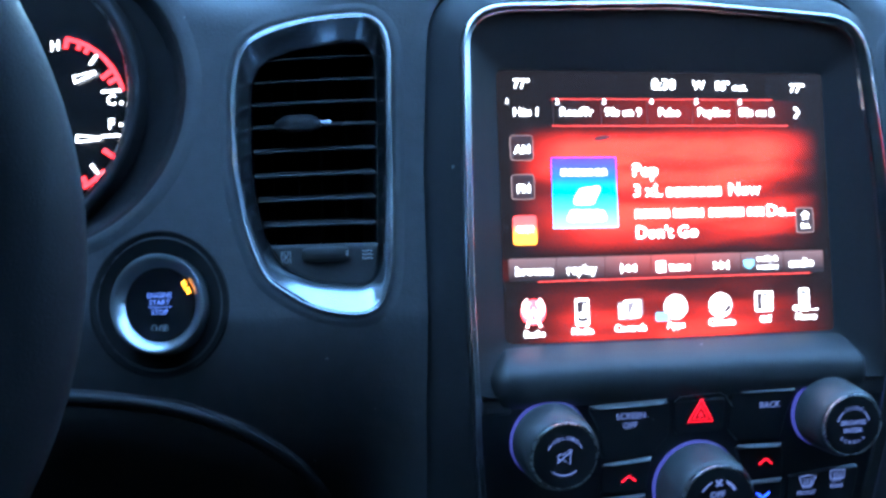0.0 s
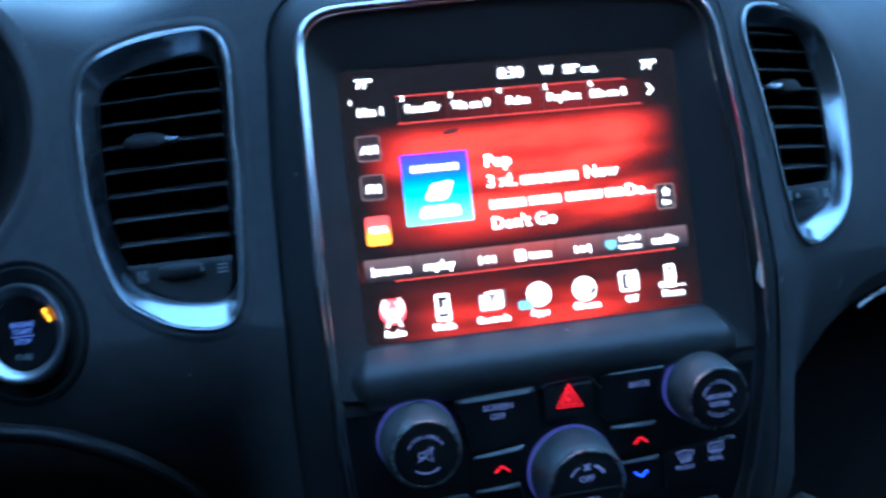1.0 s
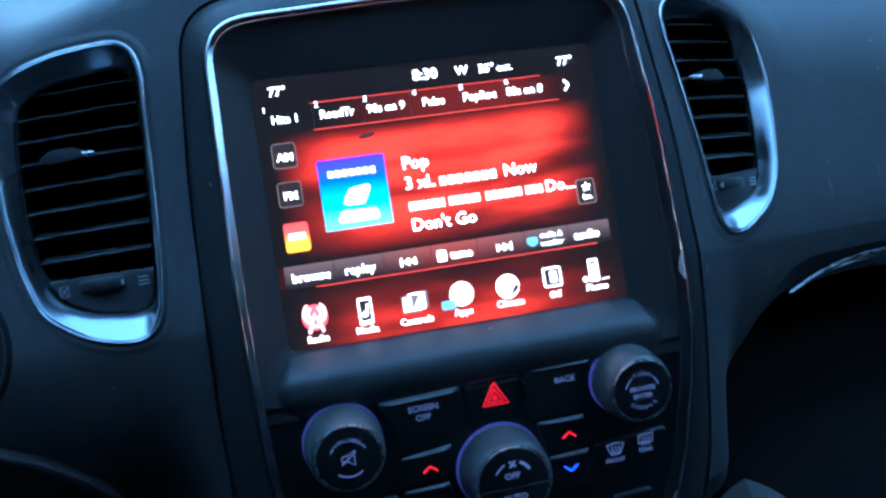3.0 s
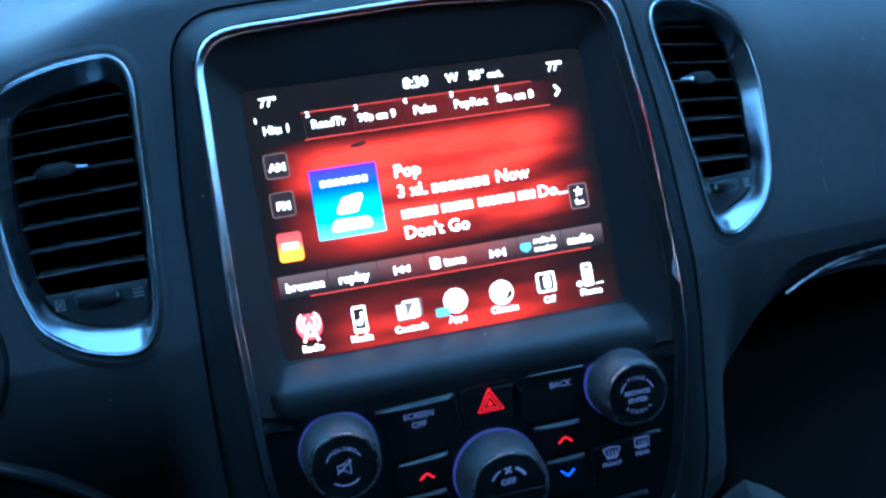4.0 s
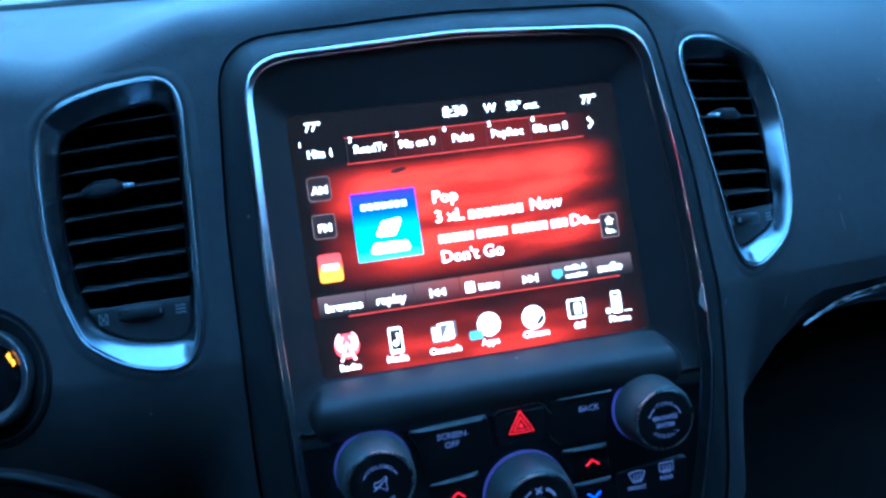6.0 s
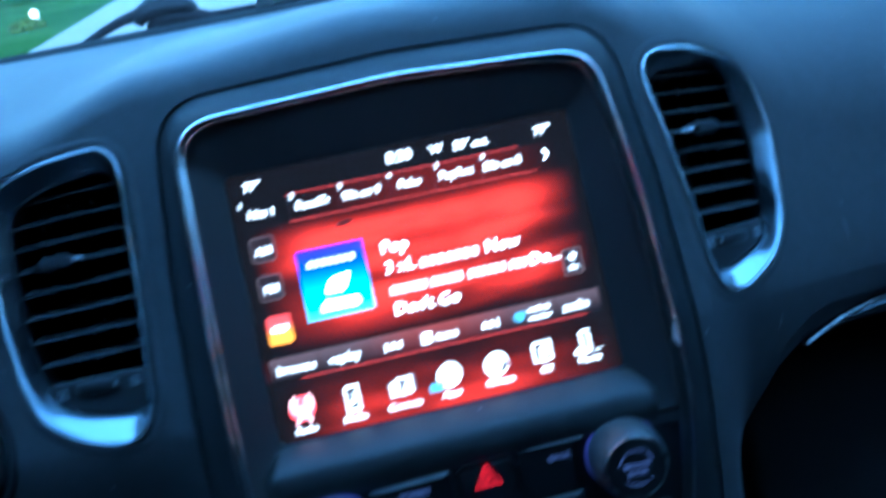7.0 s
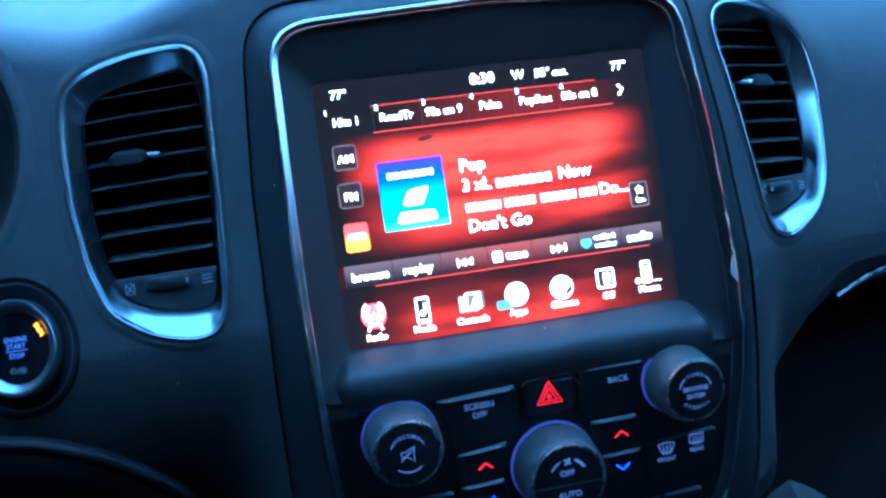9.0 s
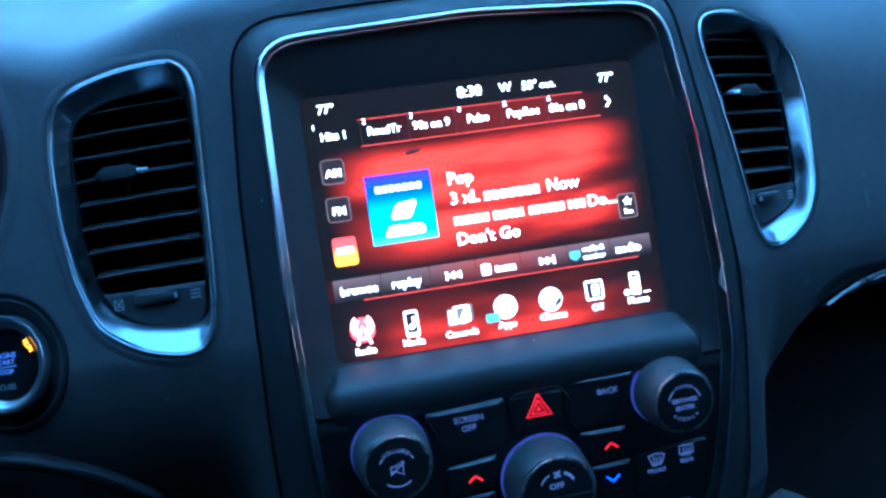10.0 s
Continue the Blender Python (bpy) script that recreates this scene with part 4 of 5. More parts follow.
def strokes(name, lines, width, mat, h=PH, parent=None):
    return part(name, join(*[bar(PANEL, [(p[0], panel_v(p[1])) for p in l], width, h, h + 0.0003) for l in lines]), mat, parent or controls, smooth=False)


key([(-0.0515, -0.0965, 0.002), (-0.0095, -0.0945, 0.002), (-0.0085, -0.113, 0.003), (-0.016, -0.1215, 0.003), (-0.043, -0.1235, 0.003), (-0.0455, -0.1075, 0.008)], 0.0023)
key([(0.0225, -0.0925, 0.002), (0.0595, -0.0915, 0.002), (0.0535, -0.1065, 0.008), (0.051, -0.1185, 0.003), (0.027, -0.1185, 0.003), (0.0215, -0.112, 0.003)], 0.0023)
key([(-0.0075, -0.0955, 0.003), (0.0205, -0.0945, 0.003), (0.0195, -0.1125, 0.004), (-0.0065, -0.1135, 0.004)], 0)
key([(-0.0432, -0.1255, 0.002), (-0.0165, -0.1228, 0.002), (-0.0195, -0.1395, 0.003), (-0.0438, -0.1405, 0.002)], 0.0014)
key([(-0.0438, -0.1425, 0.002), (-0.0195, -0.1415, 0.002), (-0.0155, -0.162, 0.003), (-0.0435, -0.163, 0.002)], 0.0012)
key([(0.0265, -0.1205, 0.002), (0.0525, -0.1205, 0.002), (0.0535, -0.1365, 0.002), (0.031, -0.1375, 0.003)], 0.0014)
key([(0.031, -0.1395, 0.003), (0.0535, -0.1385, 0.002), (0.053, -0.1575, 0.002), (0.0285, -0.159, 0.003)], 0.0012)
key([(-0.089, -0.1435, 0.003), (-0.046, -0.1425, 0.002), (-0.0457, -0.1635, 0.002), (-0.0865, -0.1665, 0.003)])
key([(0.0558, -0.1375, 0.002), (0.0965, -0.1335, 0.003), (0.0935, -0.155, 0.004), (0.0555, -0.1585, 0.002)])
for x0, x1 in ((-0.0815, -0.0562), (-0.0548, -0.0302), (-0.0288, -0.0062), (-0.0048, 0.0182), (0.0196, 0.0402), (0.0416, 0.0625), (0.0639, 0.0855)):
    key([(x0, -0.1685 + 0.045 * x0, 0.002), (x1, -0.1685 + 0.045 * x1, 0.002), (x1 - 0.0008, -0.19 + 0.03 * abs(x1) + 0.045 * x1, 0.003), (x0 + 0.0008, -0.19 + 0.03 * abs(x0), 0.003)])
strokes("key_line", [[(-0.0068, -0.0962), (-0.0038, -0.0942), (0.0165, -0.0932), (0.0198, -0.0948), (0.0235, -0.1)]], 0.00035, M_LINE)
legend("SCREEN", 0.0043, -0.0289, -0.1022)
legend("OFF", 0.0043, -0.0292, -0.1068)
legend("BACK", 0.0043, 0.0438, -0.1008)
legend("A/C", 0.005, -0.0769, -0.151)
legend("FRONT", 0.0032, 0.0667, -0.1474)
legend("REAR", 0.0032, 0.0836, -0.1449)
legend("OFF", 0.003, -0.042, -0.1812)
legend("OFF", 0.003, -0.0172, -0.1795)
legend("OFF", 0.003, 0.0066, -0.18)
legend("SPORT", 0.0037, 0.0303, -0.1735)
legend("ON", 0.003, 0.0303, -0.178)
legend("OFF", 0.003, 0.0512, -0.1775)
legend("ECO", 0.0037, 0.0064, -0.1752)


def triangle(x, z, r):
    return [(x, z + r), (x + r * 0.95, z - r * 0.62), (x - r * 0.95, z - r * 0.62), (x, z + r), (x + r * 0.1, z + r * 0.83)]


strokes("hazard_mark", [triangle(0.0072, -0.1028, 0.0068), triangle(0.0072, -0.1032, 0.0041)], 0.00055, M_RED)
part("hazard_mark", slab(PANEL, [Vector((p[0], panel_v(p[1]))) for p in triangle(0.0072, -0.1035, 0.0014)[:3]], PH, PH + 0.0003), M_RED, controls, smooth=False)
for x, z, s, m in ((-0.0289, -0.133, 1, M_RED), (0.0433, -0.1293, 1, M_RED), (-0.0294, -0.1512, -1, M_BLUE), (0.0428, -0.147, -1, M_BLUE)):
    strokes("chevron_mark", [[(x - 0.0035, z - s * 0.0015), (x, z + s * 0.0013), (x + 0.0035, z - s * 0.0015)]], 0.0007, m)
# window heater marks, air recirculation, parking aid, lane aid, stability
x, z = 0.067, -0.1418
strokes("front_heater_mark", [[(x - 0.0045, z + 0.0026), (x, z + 0.0034), (x + 0.0045, z + 0.0026), (x + 0.0026, z - 0.002), (x - 0.0026, z - 0.002), (x - 0.0045, z + 0.0026)]] + [[(x + d, z + 0.0018), (x + d + 0.0004, z), (x + d - 0.0002, z - 0.0032)] for d in (-0.0018, 0.0, 0.0018)], 0.0005, M_LEGEND)
x, z = 0.0837, -0.1394
strokes("rear_heater_mark", [[(x - 0.0038, z - 0.0018), (x - 0.0038, z + 0.0026), (x + 0.0038, z + 0.0026), (x + 0.0038, z - 0.0018), (x - 0.0038, z - 0.0018)]] + [[(x + d, z + 0.0014), (x + d + 0.0004, z), (x + d - 0.0002, z - 0.0032)] for d in (-0.0018, 0.0, 0.0018)], 0.0005, M_LEGEND)
x, z = -0.0559, -0.1508
strokes("recirculation_mark", [[(x - 0.0065, z - 0.0022), (x - 0.006, z + 0.0004), (x - 0.002, z + 0.0012), (x - 0.0005, z + 0.0032), (x + 0.005, z + 0.003), (x + 0.0065, z - 0.0005), (x + 0.006, z - 0.0022), (x - 0.0065, z - 0.0022)], arc(x + 0.001, z + 0.0002, 0.0015, -150, 120, 10)], 0.0006, M_LEGEND)
x, z = -0.042, -0.1755
strokes("parking_mark", [[(x - 0.0025, z - 0.003), (x - 0.0025, z + 0.003), (x, z + 0.003), (x + 0.0004, z + 0.0014), (x - 0.002, z + 0.0006)], [(x + 0.0012, z + 0.0018), (x + 0.0018, z - 0.002)], [(x + 0.0026, z + 0.0024), (x + 0.0034, z - 0.002)]], 0.0006, M_LEGEND)
x, z = -0.0174, -0.1752
strokes("stop_start_mark", [arc(x, z, 0.003, -160, 160, 16), [(x - 0.0014, z - 0.0014), (x, z + 0.0018), (x + 0.0014, z - 0.0014)]], 0.0006, M_LEGEND)
part("status_lamp", slab(PANEL, [Vector((p[0], panel_v(p[1]))) for p in rect(-0.0205, -0.0132, -0.1876, -0.1852, 0.0006)], PH - 0.0004, PH + 0.0006), M_AMBER, controls, "glowing amber status lamp")
x, z = 0.0513, -0.1722
strokes("stability_mark", [[(x - 0.0016, z + 0.0018), (x - 0.001, z + 0.0032), (x + 0.001, z + 0.0032), (x + 0.0016, z + 0.0018), (x - 0.0016, z + 0.0018)], [(x - 0.0012, z + 0.001), (x - 0.0004, z - 0.0008), (x - 0.0014, z - 0.0026)], [(x + 0.0012, z + 0.001), (x + 0.002, z - 0.0008), (x + 0.001, z - 0.0026)]], 0.0006, M_LEGEND)


def knob(x, z, r, h):
    """A turned knob: light ring, ribbed grip, chrome line, cap."""
    v = panel_v(z)
    top = thing("rotary_knob", PANEL.at(x, v, 0), "round black rotary knob with a ribbed grey grip", "knob", group="knobs of the control panel")
    part("light_ring", lathe(PANEL, x, v, [(r * 1.03, -0.001), (r * 1.03, 0.0018), (r * 0.99, 0.0022), (r * 0.9, 0.0022)]), M_VIOLET, top, "violet light ring")
    n = 96
    loops = []
    for rr, hh, rib in ((0.985, 0.002, 0), (1.0, 0.0028, 1), (0.985, 0.25 * h, 1), (0.955, 0.6 * h, 1), (0.925, 0.82 * h, 1), (0.89, 0.9 * h, 0), (0.85, 0.93 * h, 0)):
        loops.append([PANEL.at(x + r * rr * (1 + (0.022 if rib and i % 2 else 0)) * math.sin(2 * math.pi * i / n), v + r * rr * (1 + (0.022 if rib and i % 2 else 0)) * math.cos(2 * math.pi * i / n), hh) for i in range(n)])
    part("grip", loft(loops, (True, True)), M_RUBBER, top, "ribbed grey grip", sharp=60)
    part("rim_line", lathe(PANEL, x, v, [(r * 0.86, 0.9 * h), (r * 0.865, 0.95 * h), (r * 0.845, 0.985 * h), (r * 0.8, 0.985 * h), (r * 0.79, 0.93 * h)]), M_CAPRIM, top, "dark gloss rim line")
    cap = part("cap", lathe(PANEL, x, v, [(r * 0.8, 0.9 * h), (r * 0.8, 0.965 * h), (r * 0.77, 0.975 * h), (r * 0.4, 0.97 * h)]), M_KEY, top, "black cap with backlit legend")
    return top, cap, v, 0.972 * h


def cap_strokes(lines, width, cap, h, mat=M_LEGEND):
    for l in lines:
        part("legend_mark", bar(PANEL, l, width, h, h + 0.0003), mat, cap, smooth=False)


k_vol, cap, v, h = knob(-0.0693, -0.1115, 0.0187, 0.0245)
x = -0.0693
for i, ch in enumerate("VOLUME"):
    a = radians(-37 + 15 * i)
    words("legend", ch, 0.0026, PANEL, x + 0.0088 * math.sin(a), v + 0.0088 * math.cos(a), h + 0.0003, M_LEGEND, cap, turn=-math.degrees(a), bold=0.00003)
cap_strokes([arc(x, v, 0.0088, -64, -46, 6), arc(x, v, 0.0088, 46, 64, 6), arc(x, v, 0.0088, 140, 220, 14),
             [(x - 0.0032, v - 0.0012), (x - 0.0032, v + 0.0012), (x - 0.0008, v + 0.0012), (x + 0.0026, v + 0.0036), (x + 0.0026, v - 0.0036), (x - 0.0008, v - 0.0012), (x - 0.0032, v - 0.0012)], [(x - 0.0036, v - 0.0028), (x + 0.0034, v + 0.0028)]], 0.0005, cap, h)
k_tune, cap, v, h = knob(0.0752, -0.1058, 0.018, 0.0245)
x = 0.0752
words("legend", "BROWSE", 0.0033, PANEL, x, v + 0.0012, h + 0.0003, M_LEGEND, cap, bold=0.00003)
words("legend", "ENTER", 0.0033, PANEL, x, v - 0.0026, h + 0.0003, M_LEGEND, cap, bold=0.00003)
for text, mid_a, flip in (("TUNE", 0, 1), ("SCROLL", 180, -1)):
    for i, ch in enumerate(text):
        a = mid_a + flip * (i - (len(text) - 1) / 2) * 17
        words("legend", ch, 0.0026, PANEL, x + 0.0085 * math.sin(radians(a)), v + 0.0085 * math.cos(radians(a)), h + 0.0003, M_LEGEND, cap, turn=-a if flip > 0 else 180 - a)
cap_strokes([arc(x, v, 0.0085, -75, -38, 8), arc(x, v, 0.0085, 38, 75, 8)], 0.0005, cap, h)
k_fan, cap, v, h = knob(0.0065, -0.1388, 0.0218, 0.0255)
x = 0.0065
words("legend", "OFF", 0.0043, PANEL, x - 0.0005, v + 0.0043, h + 0.0003, M_LEGEND, cap, bold=0.00003)
words("legend", "AUTO", 0.0043, PANEL, x, v - 0.0068, h + 0.0003, M_LEGEND, cap, bold=0.00003)
cap_strokes([arc(x, v + 0.002, 0.0092, -62, -24, 8)], 0.0006, cap, h)
for a in (20, 110, 200, 290):
    u0, v0, s0, c0 = x, v + 0.0101, math.sin(radians(a)), math.cos(radians(a))
    cap_strokes([[(u0 + 0.0003 * s0, v0 + 0.0003 * c0), (u0 + 0.0013 * s0 + 0.0004 * c0, v0 + 0.0013 * c0 - 0.0004 * s0), (u0 + 0.0019 * s0 + 0.0009 * c0, v0 + 0.0019 * c0 - 0.0009 * s0)]], 0.0009, cap, h)
cap_strokes([arc(x, v + 0.002, 0.0092, 24, 62, 8)], 0.0014, cap, h)
part("divider", bar(PANEL, [(x - 0.0165, v - 0.0018), (x + 0.0165, v - 0.0018)], 0.0006, h, h + 0.0004), M_RUBBER, cap, smooth=False)

# ---- air vents ----
def inner_span(outline_pts, z):
    """The left and right end of an outline at a height."""
    xs = []
    for i in range(len(outline_pts)):
        a, b = outline_pts[i - 1], outline_pts[i]
        if (a.y > z) != (b.y > z):
            xs.append(a.x + (b.x - a.x) * (z - a.y) / (b.y - a.y))
    return min(xs), max(xs)


def air_vent(out, inn, slats_z, plate_z, tab_x0, tab_x1, tab_z, tab_end, side, label):
    cx, cz = sum(p.x for p in out) / len(out), sum(p.y for p in out) / len(out)
    vent = thing("air_vent", (cx, dash_y(cx, cz), cz), label, "air vent", group="dashboard air vents")
    d = dash_y

    def low_part(z):
        """1 at the foot of the rim, where its slope is shallow, 0 above."""
        u = min(1.0, max(0.0, (-0.022 - z) / 0.014))
        return u * u * (3 - 2 * u)

    part("surround_lip", loft([at_depth(inset(out, -0.0006), lambda x, z: d(x, z) + 0.004), at_depth(inset(out, -0.001), lambda x, z: d(x, z) - 0.0002), at_depth(inset(out, -0.0022), lambda x, z: d(x, z) - 0.0012),
                               at_depth(inset(out, -0.004), lambda x, z: d(x, z) - 0.0009), at_depth(inset(out, -0.0075), lambda x, z: d(x, z) + 0.0006)]), M_PAD, vent, "soft-touch lip round the rim", sharp=60)
    o1, o2, o3 = inset(out, 0.0006), inset(out, 0.0016), inset(out, 0.0026)
    i1, i2 = inset(inn, -0.0012), inset(inn, 0.0)
    mixed = [a.lerp(b, 0.5) for a, b in zip(o3, i1)]
    part("rim", loft([at_depth(inset(out, -0.0004), lambda x, z: d(x, z) + 0.003), at_depth(out, lambda x, z: d(x, z) - 0.0012), at_depth(o1, lambda x, z: d(x, z) - 0.0022), at_depth(o2, lambda x, z: d(x, z) - 0.0022),
                      at_depth(o3, lambda x, z: d(x, z) - 0.001), at_depth(mixed, lambda x, z: d(x, z) + 0.0047 - 0.0033 * low_part(z)), at_depth(i1, lambda x, z: d(x, z) + 0.0086 - 0.0034 * low_part(z)), at_depth(i2, lambda x, z: d(x, z) + 0.0106 - 0.003 * low_part(z)),
                      at_depth(inset(inn, 0.0002), lambda x, z: d(x, z) + 0.0125 - 0.003 * low_part(z))]), M_RIM, vent, "satin silver rim", sharp=50)
    part("polished_edge", loft([at_depth(inset(out, i), lambda x, z, h=h: d(x, z) + h) for i, h in
                                ((-0.0003, 0.001), (-0.0003, -0.0019), (-0.0001, -0.0025), (0.0002, -0.0027), (0.0005, -0.0025), (0.0006, -0.001))]), M_EDGE, vent, "thin polished outer edge", sharp=70)
    part("duct", loft([at_depth(inset(inn, 0.0003), lambda x, z: d(x, z) + 0.012), at_depth(inset(inn, 0.002), lambda x, z: d(x, z) + 0.054)], (False, True)), M_PLATE, vent, "dark duct behind the slats")
    for z in slats_z:
        x0, x1 = inner_span(inn, z)
        x0, x1 = x0 + 0.0012, x1 - 0.0012
        loops = []
        for i in range(9):
            x = x0 + (x1 - x0) * i / 8
            y = d(x, z) + 0.0108
            loops.append([(x, y, z - 0.0006), (x, y - 0.0006, z), (x, y, z + 0.0006), (x, y + 0.016, z + 0.0042), (x, y + 0.016, z + 0.003)])
        part("slat", loft(loops, (True, True)), M_SLAT, vent, sharp=60)
    for k in range(4):
        x0, x1 = inner_span(inn, 0.03)
        x = x0 + (x1 - x0) * (k + 1) / 5
        part("upright_vane", box_bm(x - 0.0005, x + 0.0005, d(x, 0.03) + 0.036, d(x, 0.03) + 0.052, plate_z, slats_z[0] + 0.002), M_DARK, vent)
    # plate with the thumb wheel
    low = [p for p in inset(inn, 0.0004) if p.y < plate_z]
    k0 = max(range(len(low)), key=lambda i: (low[(i + 1) % len(low)] - low[i]).length)
    low = low[k0 + 1:] + low[:k0 + 1]
    part("lower_plate", loft([at_depth(low, lambda x, z: d(x, z) + 0.03), at_depth(low, lambda x, z: d(x, z) + 0.0085), at_depth(inset(low, 0.0006), lambda x, z: d(x, z) + 0.008)], (False, True)), M_PLATE, vent, "dark plate below the slats")
    wx0, wx1 = (-0.1815, -0.1592) if side < 0 else (0.1575, 0.1773)
    wz = -0.0198 if side < 0 else -0.016
    loops = []
    for i in range(15):
        x = wx0 + (wx1 - wx0) * i / 14
        bulge = 0.0035 * math.sin(math.pi * (0.08 + 0.84 * i / 14))
        y = d(x, wz) + 0.008
        rib = 0.0003 if i % 2 else 0
        tall = 0.55 + 0.45 * math.sqrt(max(0.0, 1 - (i / 7 - 1) ** 4))
        loops.append([(x, y + f * 0.004 - e * bulge - g * rib, wz + v * tall) for f, e, g, v in ((1, 0, 0, -0.0036), (0, 0.6, 1, -0.0036), (0, 1, 1, -0.0022), (0, 1, 1, 0.0022), (0, 0.6, 1, 0.0036), (1, 0, 0, 0.0036))])
    wheel = part("thumb_wheel", loft(loops, (True, True)), M_PLATE, vent, "ribbed thumb wheel", sharp=60)
    xe = wx1 - 0.0012 if side < 0 else wx0 + 0.0012
    part("wheel_mark", box_bm(xe - 0.0004, xe + 0.0004, d(xe, wz) + 0.0047, d(xe, wz) + 0.007, wz - 0.0012, wz + 0.0012), M_PRINT, wheel)
    closed_x, open_x = (-0.189, -0.1507) if side < 0 else (0.153, 0.185)
    zc = -0.0205 if side < 0 else -0.0158

    def facing(x, z):
        e = 0.004
        return Plane((x, d(x, z) + 0.0077, z), (2 * e, d(x + e, z) - d(x - e, z), 0), (0, 0, 1))
    pl = facing(closed_x, zc)
    part("closed_mark", join(bar(pl, [(-0.0022, -0.0026), (0.0022, -0.0026), (0.0022, 0.0026), (-0.0022, 0.0026), (-0.0022, -0.0026)], 0.0004, 0, 0.0002), bar(pl, [(-0.0016, -0.002), (0.0016, 0.002)], 0.0004, 0, 0.0002),
                              bar(pl, [(-0.0016, 0.002), (0.0016, -0.002)], 0.0004, 0, 0.0002)), M_PRINT, vent, smooth=False)
    pl = facing(open_x, zc)
    part("open_mark", join(*[bar(pl, [(-0.0026, v + 0.0003), (-0.001, v - 0.0003), (0.001, v + 0.0003), (0.0026, v - 0.0003)], 0.0006, 0, 0.0002) for v in (-0.0018, 0.0, 0.0018)]), M_PRINT, vent, smooth=False)
    # the tab on the middle slat
    loops = []
    for i in range(13):
        u = i / 12
        x = tab_x0 + (tab_x1 - tab_x0) * u
        s = min(1.0, 4 * u, 4 * (1 - u)) ** 0.6 if 0 < u < 1 else 0.25
        y = d(x, tab_z) + 0.0108
        hgt = 0.0012 + 0.0036 * s
        loops.append([(x, y, tab_z - 0.003 * s - 0.0004), (x, y - 0.0055 * s - 0.001, tab_z - 0.0024 * s), (x, y - 0.006 * s - 0.001, tab_z + 0.4 * hgt), (x, y - 0.004 * s, tab_z + hgt), (x, y + 0.006, tab_z + hgt)])
    tab = part("slat_tab", loft(loops, (True, True)), M_KNEE, vent, "sliding tab with a silver end", sharp=60)
    xa, xb = sorted(tab_end)
    ye = d((xa + xb) / 2, tab_z) + 0.0048
    part("silver_end", box_bm(xa, xb, ye, ye + 0.006, tab_z - 0.0008, tab_z + 0.0012, 0.0004), M_SILVER, tab, "bright silver end")
    return vent


M_PRINT = material("pale_printed_mark", (0.4, 0.41, 0.43), 0.5, vary=0.1, stain_scale=200)
air_vent(VLO, VLI, (0.0788, 0.0674, 0.056, 0.0443, 0.032, 0.0197, 0.0074, -0.0051), -0.0132, -0.1925, -0.1695, 0.0447, (-0.1712, -0.1655), -1, "air vent with black slats in a satin silver rim")
air_vent(VRO, VRI, (0.0773, 0.0672, 0.0563, 0.0454, 0.0342, 0.023, 0.0114, -0.0004), -0.0085, 0.157, 0.18, 0.0454, (0.152, 0.1593), 1, "air vent with black slats in a satin silver rim")

# ---- start button ----
start = thing("start_button", (-0.2502, 0.045, -0.0411), "round black engine start button in a silver ring", "start button")
ST = Plane((-0.2502, dash_y(-0.2502, -0.0411) + 0.001, -0.0411), (1, -0.4, 0), (0, 0.1, 1))
ring_pts = circle(-0.2502, -0.0411, 0.0365, 64, 0.93)
part("bezel", loft([at_depth(inset(ring_pts, i), lambda x, z, h=h: dash_y(x, z) + h) for i, h in ((0.0, 0.004), (0.0, -0.0004), (0.0008, -0.0012), (0.0022, -0.0008), (0.0045, 0.001), (0.0085, 0.005), (0.0135, 0.0075))]), M_KNEE, start, "dark dished bezel")
part("silver_ring", lathe(ST, 0, 0, [(0.0247, -0.006), (0.0247, 0.0018), (0.0241, 0.0028), (0.0232, 0.0029), (0.0216, 0.0022), (0.0194, -0.0002), (0.018, -0.002), (0.0179, -0.005)]), M_START, start, "satin silver ring")
cap_b = part("button_cap", lathe(ST, 0, 0, [(0.0186, -0.006), (0.0186, -0.002), (0.018, -0.0012), (0.012, -0.0014)]), M_GLOSS, start, "gloss black cap with blue lettering")
for t, v in (("ENGINE", 0.0042), ("START", 0.0008), ("STOP", -0.004)):
    words("legend", t, 0.0037, ST, 0, v, -0.0008, M_BUTTON, cap_b, bold=0.00003)
part("divider", bar(ST, [(-0.0062, -0.0014), (0.0062, -0.0014)], 0.0004, -0.0012, -0.0008), M_BUTTON, cap_b, smooth=False)
part("ready_mark", join(bar(ST, arc(-0.003, -0.0115, 0.0014, -150, 150, 10), 0.0004, -0.0012, -0.0009), bar(ST, [(-0.0004, -0.0128), (0.0004, -0.0102)], 0.0004, -0.0012, -0.0009),
                         bar(ST, [(0.0014, -0.0128), (0.0014, -0.0102), (0.004, -0.0102), (0.004, -0.0128), (0.0014, -0.0128)], 0.0004, -0.0012, -0.0009), bar(ST, [(0.0026, -0.0124), (0.0026, -0.0106)], 0.0006, -0.0012, -0.0009)),
     M_PRINT, cap_b, smooth=False)
words("run_lamp", "RUN", 0.0034, ST, 0.0138, 0.0078, -0.0008, M_AMBER, cap_b, bold=0.00004, turn=-60)

# ---- instrument cluster ----
cluster = thing("instrument_cluster", (-0.3136, 0.09, 0.066), "round instrument dial lit red and white in a black hooded bore", "instrument cluster")
rim_pts = circle(-0.3136, 0.066, 0.0787, 64)
DIAL = Plane((-0.3047, 0.082, 0.0581), (1, -0.38, 0), (0, 0, 1))


